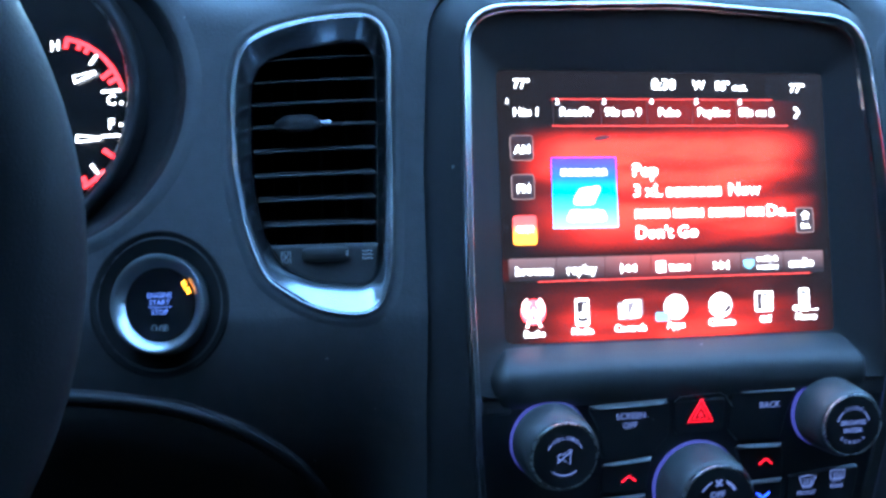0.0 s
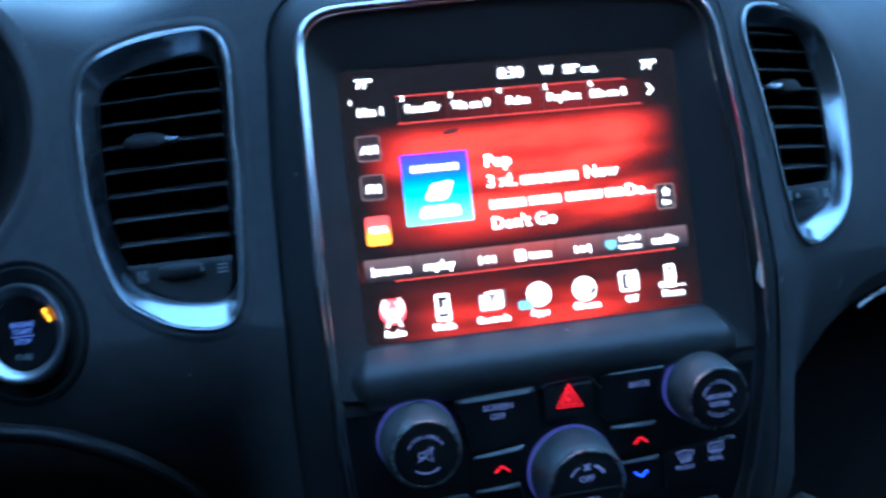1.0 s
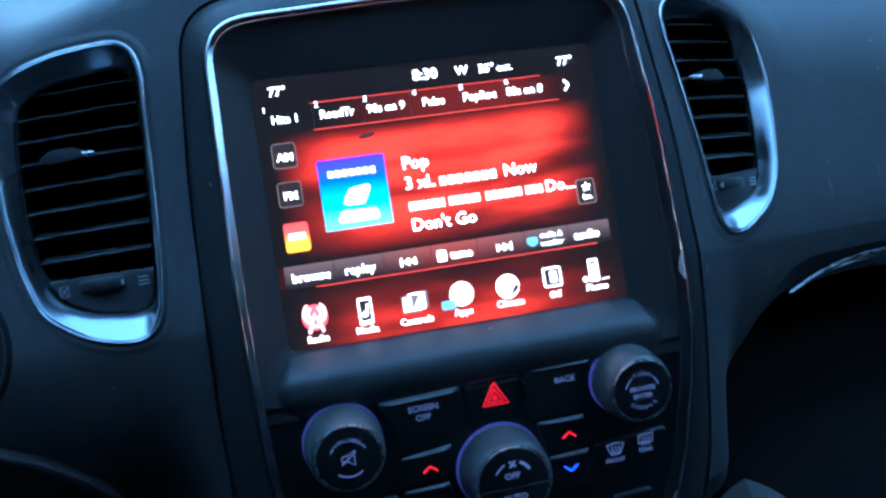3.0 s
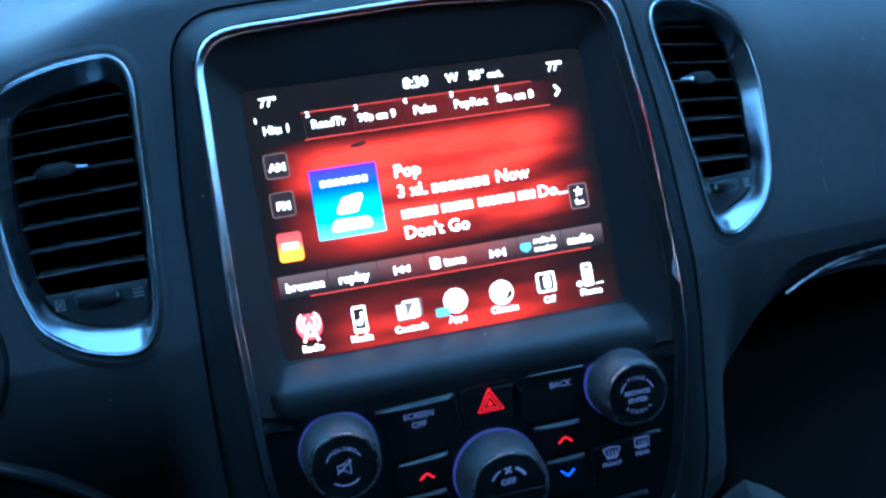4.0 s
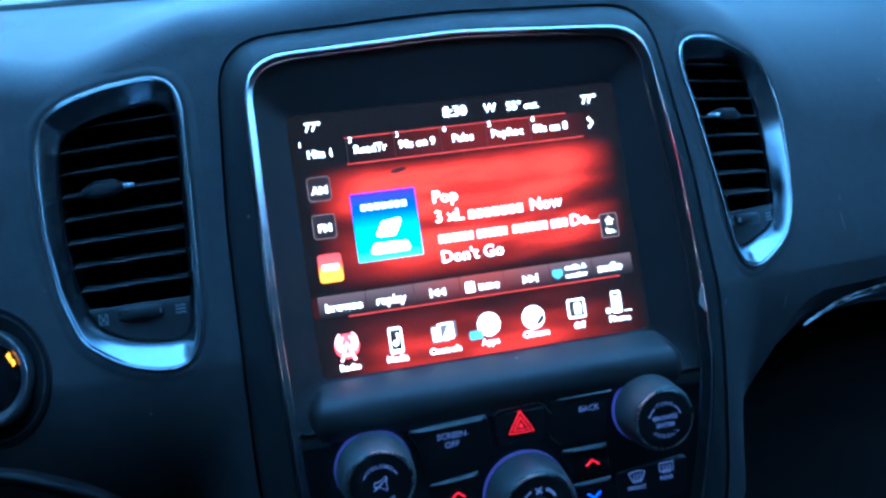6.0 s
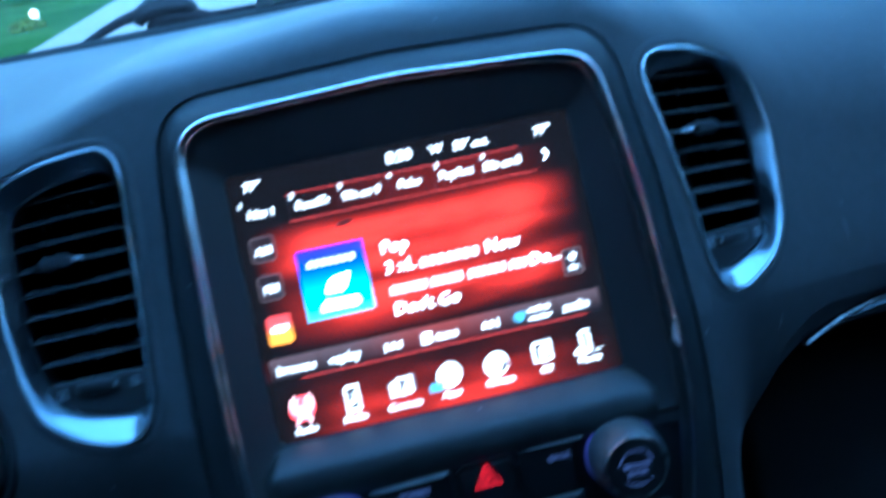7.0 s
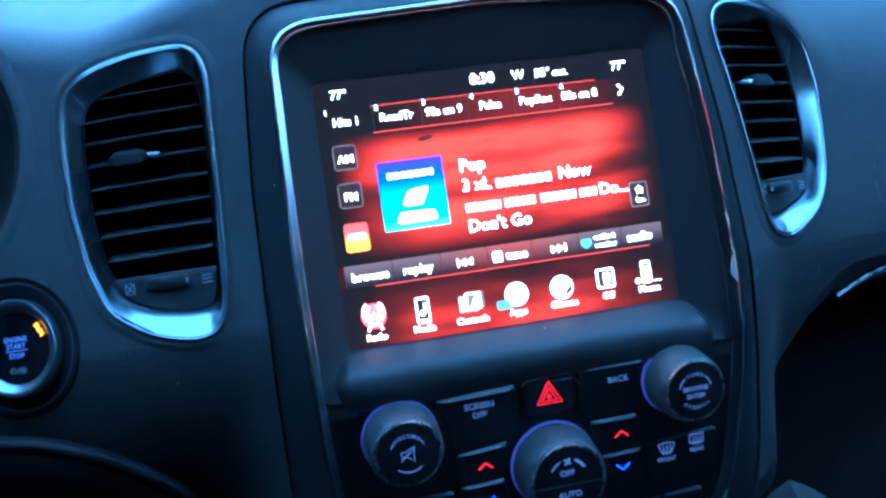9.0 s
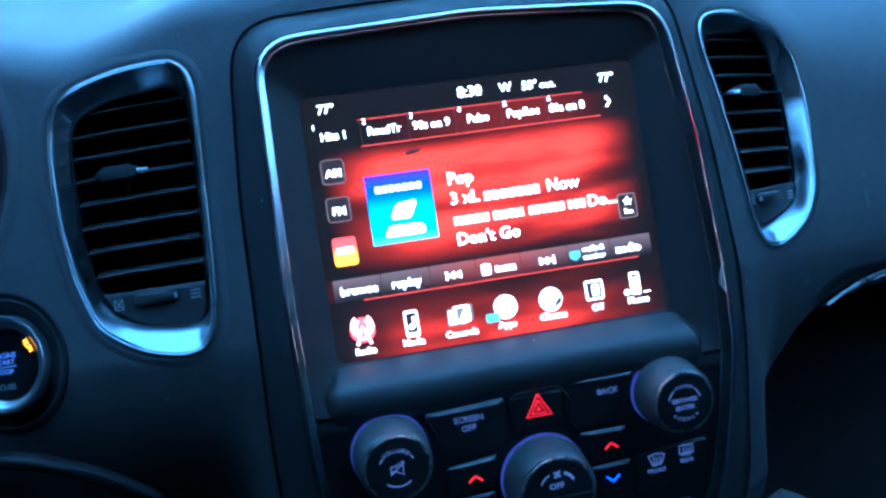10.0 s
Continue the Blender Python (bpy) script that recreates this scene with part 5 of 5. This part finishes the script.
def on_face(r, h, n=64):
    """A ring on the instrument's round face, whose middle lies left of the small gauge."""
    return [tuple(DIAL.at(p[0] - 0.0265, p[1] + 0.0113, h)) for p in circle(0, 0, r, n)]


part("bore", loft([on_face(r, h) for r, h in ((0.0775, -0.008), (0.0768, 0.002), (0.0757, 0.0036), (0.074, 0.004), (0.0712, 0.0022), (0.0699, 0.0008), (0.0695, -0.002))]), M_STACK, cluster, "dark grey hooded bore", sharp=60)
part("hood_lip", loft([at_depth(inset(rim_pts, 0.0004), lambda x, z: dash_y(x, z) + 0.006), at_depth(inset(rim_pts, 0.0002), lambda x, z: dash_y(x, z) + 0.0002), at_depth(inset(rim_pts, -0.001), lambda x, z: dash_y(x, z) - 0.0012),
                       at_depth(inset(rim_pts, -0.0045), lambda x, z: dash_y(x, z) - 0.0013), at_depth(inset(rim_pts, -0.0095), lambda x, z: dash_y(x, z) + 0.0006)]), M_PAD, cluster, "soft-touch lip round the hood", sharp=60)
part("hood_groove", loft([at_depth(inset(rim_pts, i), lambda x, z, h=h: dash_y(x, z) + h) for i, h in ((-0.0015, 0.004), (-0.0008, -0.0004), (0.0006, 0.0002), (0.003, 0.004), (0.006, 0.011))]
                         + [on_face(0.0785, -0.005), on_face(0.0765, -0.006)]), M_KNEE, cluster, "black groove round the hood")
part("gauge_ring", loft([on_face(r, h) for r, h in ((0.0697, 0.0), (0.0697, 0.0012), (0.0694, 0.0016), (0.069, 0.0013), (0.0688, 0.0))]), M_CAPRIM, cluster, "thin dark gloss gauge ring")
face = part("dial_face", loft([on_face(0.07, -0.002), on_face(0.0697, 0.0)], (False, True)), M_GLOSS, cluster, "black dial face", smooth=False)


def spoke_mark(name, a, r0, r1, w, mat):
    part(name, bar(DIAL, [(r0 * math.sin(radians(a)), r0 * math.cos(radians(a))), (r1 * math.sin(radians(a)), r1 * math.cos(radians(a)))], w, 0.0003, 0.0009), mat, face, smooth=False)


for a0, a1 in ((12, 74), (136, 156)):
    part("red_arc", bar(DIAL, arc(0, 0, 0.0412, a0, a1, 24), 0.0022, 0.0003, 0.0009), M_DIAL_R, face, smooth=False)
for a, r0 in ((13, 0.0362), (24, 0.0372), (31, 0.0372), (57, 0.0335), (64, 0.0355), (124, 0.034), (153, 0.0365)):
    spoke_mark("red_tick", a, r0, 0.0415, 0.0024, M_DIAL_R)
for a in (40, 141):
    spoke_mark("white_tick", a, 0.0338, 0.0398, 0.0014, M_DIAL_W)
for t, u, v in (("H", 0.0025, 0.0369), ("C", 0.0333, 0.0063), ("F", 0.033, -0.0061)):
    words("dial_letter", t, 0.0076, DIAL, u, v, 0.0008, M_DIAL_W, face, bold=0.0001)
for (u0, v0), (u1, v1), w in (((0.0133, 0.0181), (0.0255, 0.0213), 0.004), ((0.0141, -0.0126), (0.0273, -0.0131), 0.0042)):
    t = (Vector((u1, v1)) - Vector((u0, v0))).normalized()
    s = Vector((-t.y, t.x))
    a, b = Vector((u0, v0)), Vector((u1, v1))
    needle = part("needle", slab(DIAL, [a - s * w / 2, b - s * w / 5, b + s * w / 5, a + s * w / 2], 0.0015, 0.0025), M_DIAL_W, cluster, "white lit needle", smooth=False)
    part("needle_core", slab(DIAL, [a.lerp(b, 0.1) - s * w / 3.4, a.lerp(b, 0.75) - s * w / 10, a.lerp(b, 0.75) + s * w / 10, a.lerp(b, 0.1) + s * w / 3.4], 0.0024, 0.0028), M_GLOSS, needle, smooth=False)
for u0, u1, v in ((0.0278, 0.0386, 0.0113), (0.0273, 0.0376, -0.0119)):
    part("scale_line", slab(DIAL, rect(u0, u1, v - 0.0006, v + 0.0006), 0.0003, 0.0009), M_DIAL_W, face, smooth=False)
for u, v in ((0.0387, 0.0048), (0.0382, -0.0064)):
    part("scale_dot", slab(DIAL, circle(u, v, 0.0009, 10), 0.0003, 0.0009), M_DIAL_W, face, smooth=False)

# ---- steering wheel ----
wheel = thing("steering_wheel", (-0.4575, -0.1, -0.02), "black leather-wrapped steering wheel", "steering wheel")
WX, WY, WZ, WR = -0.4575, -0.1, -0.02, 0.1765
loops = []
for i in range(96):
    a = 2 * math.pi * i / 96
    thick = 0.0165 + 0.002 * max(0.0, math.cos(2 * (a - math.pi / 2)))
    loops.append([(WX + (WR + thick * math.cos(b)) * math.sin(a), WY + thick * 1.1 * math.sin(b), WZ + (WR + thick * math.cos(b)) * math.cos(a)) for b in (2 * math.pi * k / 16 for k in range(16))])
part("rim", loft(loops + [loops[0]]), M_LEATHER, wheel, "leather-wrapped rim")
for ang in (90, 180, 270):
    loops = []
    for k in range(9):
        r = 0.05 + (WR - 0.05) * k / 8
        w = 0.03 - 0.008 * math.sin(math.pi * k / 8)
        t, s = Vector((math.sin(radians(ang)), math.cos(radians(ang)))), Vector((math.cos(radians(ang)), -math.sin(radians(ang))))
        c = t * r
        loops.append([(WX + c.x + s.x * w * u, WY + 0.02 - 0.02 * k / 8 + e, WZ + c.y + s.y * w * u) for u, e in ((-1, 0.004), (-0.7, -0.004), (0, -0.007), (0.7, -0.004), (1, 0.004), (0, 0.01))])
    part("spoke", loft(loops, (True, True)), M_STACK, wheel, "dark grey spoke")
part("hub", lathe(Plane((WX, WY + 0.02, WZ), (1, 0, 0), (0, 0, 1)), 0, 0, [(0.07, -0.02), (0.075, 0.0), (0.065, 0.018), (0.04, 0.026), (0.01, 0.028)]), M_LEATHER, wheel, "black hub pad")
part("column", lathe(Plane((WX, WY + 0.02, WZ), (1, 0, 0), (0, 0, 1)), 0, 0, [(0.045, -0.22), (0.05, -0.02), (0.03, -0.015)]), M_DARK, wheel, "dark steering column")

# ---- knee panel below the start button ----
knee = thing("knee_panel", (-0.3, 0.0, -0.2), "dark curved lower panel under the steering column", "lower panel")
arc_pts = [(-0.42, -0.078), (-0.34, -0.079), (-0.276, -0.0835), (-0.241, -0.0885), (-0.2085, -0.1015), (-0.1835, -0.12), (-0.1665, -0.144), (-0.1575, -0.17), (-0.153, -0.2), (-0.15, -0.32), (-0.42, -0.32)]
ko = smooth_ring(resample([Vector(p) for p in arc_pts], 160), 3)
part("edge_lip", loft([at_depth(ko, lambda x, z: dash_y(x, z) + 0.01), at_depth(ko, lambda x, z: dash_y(x, z) - 0.012), at_depth(inset(ko, 0.0012), lambda x, z: dash_y(x, z) - 0.0155), at_depth(inset(ko, 0.0032), lambda x, z: dash_y(x, z) - 0.0172),
                       at_depth(inset(ko, 0.006), lambda x, z: dash_y(x, z) - 0.0174), at_depth(inset(ko, 0.0066), lambda x, z: dash_y(x, z) - 0.0155)]), M_RECESS, knee, "rounded edge of the panel", sharp=60)
part("panel_face", loft([at_depth(inset(ko, 0.006), lambda x, z: dash_y(x, z) - 0.014), at_depth(inset(ko, 0.0069), lambda x, z: dash_y(x, z) - 0.017), at_depth(inset(ko, 0.014), lambda x, z: dash_y(x, z) - 0.0195),
                         at_depth(inset(ko, 0.03), lambda x, z: dash_y(x, z) - 0.021)], (False, True)), M_LOWER, knee, "matt dark panel face", sharp=60)

# ---- trim blade and glove box on the passenger's side ----
trim = thing("trim_strip", (0.3, 0.06, -0.075), "tapered dark gloss trim strip with a silver edge", "trim strip")
top_edge = [(0.204, -0.0835), (0.2175, -0.0785), (0.2325, -0.0742), (0.25, -0.071), (0.275, -0.0687), (0.32, -0.068), (0.42, -0.069), (0.6, -0.072), (0.72, -0.074)]
strip, edge_a, edge_b = [], [], []
for i, (x, z) in enumerate(top_edge):
    w = min(0.0135, 0.0004 + 0.12 * (x - 0.2))
    y = dash_y(x, z) - 0.003
    strip.append([(x, y + 0.008, z + 0.001), (x, y, z), (x, y - 0.002, z - 0.35 * w), (x, y - 0.001, z - 0.8 * w), (x, y + 0.003, z - w), (x, y + 0.012, z - w - 0.001)])
    edge_a.append([(x, y - 0.0004 + 0.0011 * math.sin(b), z + 0.0002 + 0.0011 * math.cos(b)) for b in (2 * math.pi * k / 8 for k in range(8))])
    q = min(0.0026, 0.0001 + 0.02 * max(0.0, x - 0.225))
    edge_b.append([(x, y - 0.0012 + q * math.sin(b), z - w + 0.0012 + q * math.cos(b)) for b in (2 * math.pi * k / 8 for k in range(8))])
part("blade", loft(strip, closed=False), M_GLOSS, trim, "gloss black blade")
part("upper_edge", loft(edge_a, (True, True)), M_CAPRIM, trim, "thin silver edge")
part("lower_edge", loft(edge_b, (True, True)), M_GLOSS, trim, "thin gloss black lower edge")
glove = thing("glove_box", (0.42, 0.16, -0.22), "black glove box below the trim strip", "glove box")
part("door", box_bm(0.2, 0.74, 0.17, 0.2, -0.34, -0.1, 0.012, 3), M_LOWER, glove, "matt black lid")
part("side_panel", box_bm(0.1, 0.74, 0.21, 0.23, -0.6, -0.06), M_DARK, glove)

# ---- console below the stack, and the paper beside it ----
console = thing("centre_console", (0, 0.05, -0.33), "dark centre console under the control panel", "console")
part("console_body", box_bm(-0.11, 0.095, 0.03, 0.2, -0.5, -0.214, 0.012, 3), M_CARPET, console, "dark console body")
part("tray_floor", box_bm(-0.1, 0.085, -0.2, 0.04, -0.5, -0.42, 0.01, 2), M_CARPET, console, "dark tray")
sheet = thing("paper_sheet", (0.2, 0.08, -0.28), "crumpled pale paper lying in the passenger footwell", "paper")
bm = bmesh.new()
rows = []
for j in range(41):
    row = []
    for i in range(49):
        u, w = i / 48, j / 40
        x = 0.04 + 0.41 * u
        ridge = -0.194 - 0.85 * max(0.0, x - 0.178) * (1 if x < 0.235 else 0) + (0.0 if x < 0.235 else -0.0485 + 0.9 * min(x - 0.235, 0.022)) - 0.5 * max(0.0, 0.178 - x)
        z = ridge - 0.28 * w
        y = 0.088 - 0.22 * w + 0.018 * noise.noise(Vector((x * 16, w * 4, 0.3))) + 0.008 * noise.noise(Vector((x * 50, w * 13, 1.7)))
        z += 0.008 * noise.noise(Vector((x * 22, w * 6, 4.1)))
        row.append(bm.verts.new((x, y, z)))
    rows.append(row)
for a, b in zip(rows, rows[1:]):
    for i in range(48):
        bm.faces.new((a[i], a[i + 1], b[i + 1], b[i]))
bmesh.ops.solidify(bm, geom=bm.faces, thickness=0.0008)
part("sheet", bm, M_PAPER, sheet)

# ---- windscreen, wiper ----
M_GLASS = bpy.data.materials.new("windscreen_glass")
M_GLASS.use_nodes = True
gb = M_GLASS.node_tree.nodes["Principled BSDF"]
gb.inputs["Transmission Weight"].default_value, gb.inputs["Roughness"].default_value, gb.inputs["IOR"].default_value = 1.0, 0.0, 1.45
gb.inputs["Base Color"].default_value = (0.93, 0.97, 0.97, 1)
INV = BASE.inverted()


def dash_of(p):
    """A place of the world in the dash frame."""
    return tuple(INV @ Vector(p))


screen_glass = thing("windscreen", dash_of((0, 0.56, 1.13)), "clear raked windscreen", "windscreen", kind="structure")
loops = []
for i in range(25):
    x = -0.74 + 1.48 * i / 24
    back = 0.12 * (x / 0.74) ** 2
    col = []
    for k in range(9):
        u = k / 8
        col.append(dash_of((x, 0.57 - back - 1.15 * u, 1.125 + 0.6 * u - 0.03 * (x / 0.74) ** 2 * u)))
    back_col = [dash_of((x, 0.57 - back - 1.15 * u + 0.003, 1.125 + 0.6 * u - 0.03 * (x / 0.74) ** 2 * u + 0.005)) for u in (k / 8 for k in range(8, -1, -1))]
    loops.append(col + back_col)
glass = part("glass_pane", loft(loops, (True, True)), M_GLASS, screen_glass)
glass.visible_shadow = False
cowl = []
for i in range(25):
    x = -0.74 + 1.48 * i / 24
    back = 0.12 * (x / 0.74) ** 2
    cowl.append([dash_of((x, y - back, z)) for y, z in ((0.51, 1.08), (0.522, 1.138), (0.54, 1.146), (0.575, 1.141), (0.64, 1.12), (0.66, 1.02))])
part("cowl_seal", loft(cowl, closed=False), M_DARK, screen_glass, "black lower edge of the windscreen")
part("sensor_tab", join(*[loft([[dash_of((x, 0.522 + dy, z)) for x, z in ((-0.068, 1.1455), (-0.0495, 1.1455), (-0.0515, 1.1565), (-0.066, 1.1565))] for dy in (0.0, 0.006)], (True, True))]), M_PAPER, screen_glass, "small pale tab at the foot of the glass", smooth=False)
wiper = thing("windscreen_wiper", dash_of((-0.15, 0.6, 1.135)), "black windscreen wiper arm resting on the cowl", "wiper")


def rod(points, r):
    loops = []
    for i, p in enumerate(points):
        p = Vector(p)
        t = (Vector(points[min(i + 1, len(points) - 1)]) - Vector(points[max(i - 1, 0)])).normalized()
        a = t.cross(Vector((0, 0, 1))).normalized()
        b = t.cross(a)
        loops.append([dash_of(p + (a * math.cos(q) + b * math.sin(q)) * r[i]) for q in (2 * math.pi * k / 10 for k in range(10))])
    return loft(loops, (True, True))


part("pivot_cap", rod([(-0.19, 0.6, 1.147), (-0.184, 0.6, 1.155), (-0.174, 0.601, 1.159), (-0.158, 0.602, 1.16), (-0.143, 0.603, 1.158), (-0.135, 0.604, 1.152), (-0.131, 0.605, 1.143)], [0.005, 0.009, 0.0115, 0.0125, 0.012, 0.009, 0.005]), M_DARK, wiper, "black pivot cap")
part("pivot_base", rod([(-0.18, 0.601, 1.14), (-0.172, 0.601, 1.146), (-0.152, 0.602, 1.148), (-0.128, 0.603, 1.144), (-0.11, 0.604, 1.14)], [0.004, 0.009, 0.0105, 0.008, 0.004]), M_DARK, wiper, "black pivot base")
part("arm", rod([(-0.25, 0.595, 1.136), (-0.225, 0.598, 1.146), (-0.205, 0.6, 1.153), (-0.19, 0.601, 1.156), (-0.17, 0.602, 1.155)], [0.003, 0.0045, 0.005, 0.006, 0.006]), M_DARK, wiper, "black arm")
part("blade", rod([(-0.14, 0.604, 1.144), (-0.1, 0.606, 1.1425), (0.05, 0.606, 1.141), (0.35, 0.6, 1.138), (0.5, 0.58, 1.134)], [0.004, 0.004, 0.0035, 0.003, 0.003]), M_DARK, wiper, "black rubber blade")

# ---- plain unseen cabin that closes the place and limits the light (world frame) ----
def world_thing(name, bm, mat, label, category, kind="structure"):
    bmesh.ops.recalc_face_normals(bm, faces=bm.faces)
    me = bpy.data.meshes.new(name)
    bm.to_mesh(me)
    bm.free()
    me.materials.append(mat)
    ob = new(name, me)
    ORIGIN[ob.name] = Vector((0, 0, 0))
    return tagged(ob, label, category, "", kind)


# The unseen roof reaches forward to keep light off the dash front.
world_thing("unseen_roof", loft([[(x, y, z) for y, z in ((-2.6, 1.7), (-0.62, 1.69), (-0.27, 1.525), (-0.265, 1.55), (-0.6, 1.725), (-0.7, 1.75), (-2.6, 1.76))] for x in (-0.74, -0.25, 0.25, 0.74)], (True, True)), M_CABIN, "unseen grey roof lining, front edge set to limit the light", "roof")
# Heights and pillars of the unseen sides are set to hold back side light.
for s, nm in ((-1, "unseen_wall_left"), (1, "unseen_wall_right")):
    xa, xb = sorted((s * 0.74, s * 0.78))
    lowp = box_bm(xa, xb, -2.6, 0.75, 0.4, 1.66 if s < 0 else 1.42, 0.01)
    pill = [box_bm(xa, xb, y0, y1, 1.12, 1.7, 0.005) for y0, y1 in ((-2.6, -0.95 if s < 0 else -0.6),)]
    top = box_bm(xa, xb, -0.95, -0.7, 1.68, 1.74, 0.005)
    world_thing(nm, join(lowp, top, *pill), M_CABIN, "unseen plain grey cabin side, window openings sized to limit the light", "cabin side")
# The unseen rear is closed so that the low sun stays out.
world_thing("unseen_wall_back", box_bm(-0.74, 0.74, -2.62, -2.58, 0.4, 1.7, 0.01), M_CABIN, "unseen plain grey cabin rear, closed to keep the sun out", "cabin rear")
world_thing("floor", box_bm(-0.74, 0.74, -2.6, 0.9, 0.38, 0.42), M_CARPET, "black carpeted cabin floor", "floor")
world_thing("bulkhead", box_bm(-0.74, 0.74, 0.66, 0.7, 0.42, 1.05), M_DARK, "black bulkhead behind the dashboard", "bulkhead")
# ---- outside: lawn, driveway, shrubs ----
def ground_material():
    m = bpy.data.materials.new("lawn_grass")
    m.use_nodes = True
    n, l = m.node_tree.nodes, m.node_tree.links
    b = n["Principled BSDF"]
    b.inputs["Roughness"].default_value = 1.0
    b.inputs["Specular IOR Level"].default_value = 0.0
    co = n.new("ShaderNodeTexCoord")
    t1, t2 = n.new("ShaderNodeTexNoise"), n.new("ShaderNodeTexNoise")
    t1.inputs["Scale"].default_value, t2.inputs["Scale"].default_value = 0.35, 9.0
    t1.inputs["Detail"].default_value = t2.inputs["Detail"].default_value = 6
    add = n.new("ShaderNodeMath")
    add.operation = "ADD"
    for k, t in enumerate((t1, t2)):
        l.new(co.outputs["Object"], t.inputs["Vector"])
        l.new(t.outputs["Fac"], add.inputs[k])
    r = n.new("ShaderNodeValToRGB")
    r.color_ramp.elements[0].position, r.color_ramp.elements[0].color = 0.35, (0.018, 0.042, 0.011, 1)
    r.color_ramp.elements[1].position, r.color_ramp.elements[1].color = 0.68, (0.048, 0.086, 0.023, 1)
    half = n.new("ShaderNodeMath")
    half.operation = "MULTIPLY"
    half.inputs[1].default_value = 0.5
    l.new(add.outputs[0], half.inputs[0])
    l.new(half.outputs[0], r.inputs[0])
    l.new(r.outputs[0], b.inputs["Base Color"])
    return m


M_LAWN = ground_material()
M_DRIVE = material("pale_concrete", (0.14, 0.14, 0.137), 0.9, spec=0.1, vary=0.12, grain=0.3, grain_scale=60, stain_scale=0.8, bump_kind="noise")
M_LEAF = material("shrub_leaf", (0.02, 0.042, 0.012), 0.9, spec=0.05, vary=0.3, stain_scale=3)
M_WALL = material("white_siding", (0.7, 0.7, 0.68), 0.7, vary=0.06, stain_scale=2)
bm = bmesh.new()
vs = [bm.verts.new(p) for p in ((-400, -400, 0), (400, -400, 0), (400, 400, 0), (-400, 400, 0))]
bm.faces.new(vs)
world_thing("ground", bm, M_LAWN, "green mown lawn", "lawn")
bm = bmesh.new()
left = [(-3.37, -7.0 + 3.0 * k) for k in range(19)]
lo = [[bm.verts.new((x + dx, y, z)) for dx, z in ((-0.02, -0.05), (0.0, 0.04), (1.4, 0.05), (3.0 - 0.09 * (max(y, 2.0) - 14), 0.04), (3.02 - 0.09 * (max(y, 2.0) - 14), -0.05))] for x, y in left]
for a, b in zip(lo, lo[1:]):
    for i in range(4):
        bm.faces.new((a[i], a[i + 1], b[i + 1], b[i]))
world_thing("driveway", bm, M_DRIVE, "pale concrete driveway across the lawn", "driveway")


def shrub(x, y, r, h, seed):
    rng = random.Random(seed)
    ob = new("shrub")
    ob.matrix_basis = Matrix.Translation((x, y, 0))
    ORIGIN[ob.name] = Vector((0, 0, 0))
    tagged(ob, "dark green leafy garden shrub", "shrub", "garden shrubs")
    bm = bmesh.new()
    for _ in range(900):
        a, q = rng.uniform(0, 2 * math.pi), rng.random() ** 0.5
        zz = rng.uniform(0.12, 1.0)
        rad = r * q * math.sqrt(max(0.05, 1 - (zz * 1.0 - 0.35) ** 2 / 0.5)) * rng.uniform(0.8, 1.15)
        c = Vector((rad * math.cos(a), rad * math.sin(a), h * zz * rng.uniform(0.85, 1.1)))
        d1 = Vector((rng.gauss(0, 1), rng.gauss(0, 1), rng.gauss(0, 1))).normalized() * 0.09
        d2 = d1.cross(Vector((rng.gauss(0, 1), rng.gauss(0, 1), rng.gauss(0, 1)))).normalized() * 0.05
        bm.faces.new([bm.verts.new(p) for p in (c - d1, c + d2, c + d1, c - d2)])
    part("crown", bm, M_LEAF, ob, smooth=False)
    stem = bmesh.new()
    for k in range(5):
        a = 2 * math.pi * k / 5
        base, tip = Vector((0.06 * math.cos(a), 0.06 * math.sin(a), -0.02)), Vector((r * 0.6 * math.cos(a), r * 0.6 * math.sin(a), h * 0.75))
        ring0 = [stem.verts.new(base + Vector((0.02 * math.cos(b), 0.02 * math.sin(b), 0))) for b in (0, 2.1, 4.2)]
        ring1 = [stem.verts.new(tip + Vector((0.006 * math.cos(b), 0.006 * math.sin(b), 0))) for b in (0, 2.1, 4.2)]
        for i in range(3):
            stem.faces.new((ring0[i], ring0[(i + 1) % 3], ring1[(i + 1) % 3], ring1[i]))
    part("stems", stem, M_DARK, ob, smooth=False)


for i, (x, y, r, h) in enumerate(((-6.0, 27.5, 1.0, 1.3), (-7.6, 28, 1.3, 1.6), (-9.2, 27, 1.4, 1.5), (-4.6, 29, 0.9, 1.2), (-11.0, 28.5, 1.5, 1.8), (-4.4, 17.6, 0.25, 0.12))):
    shrub(x, y, r, h, i)

# a short white post that stands in the lawn beside the low shrub
post = new("garden_post")
post.matrix_basis = Matrix.Translation((-4.27, 17.79, 0))
ORIGIN[post.name] = Vector((0, 0, 0))
tagged(post, "short white garden post standing in the lawn", "post")
part("shaft", box_bm(-0.06, 0.06, -0.06, 0.06, -0.05, 0.24, 0.015), M_WALL, post)
part("cap", join(box_bm(-0.075, 0.075, -0.075, 0.075, 0.235, 0.265, 0.01), box_bm(-0.045, 0.045, -0.045, 0.045, 0.265, 0.3, 0.015)), M_WALL, post)
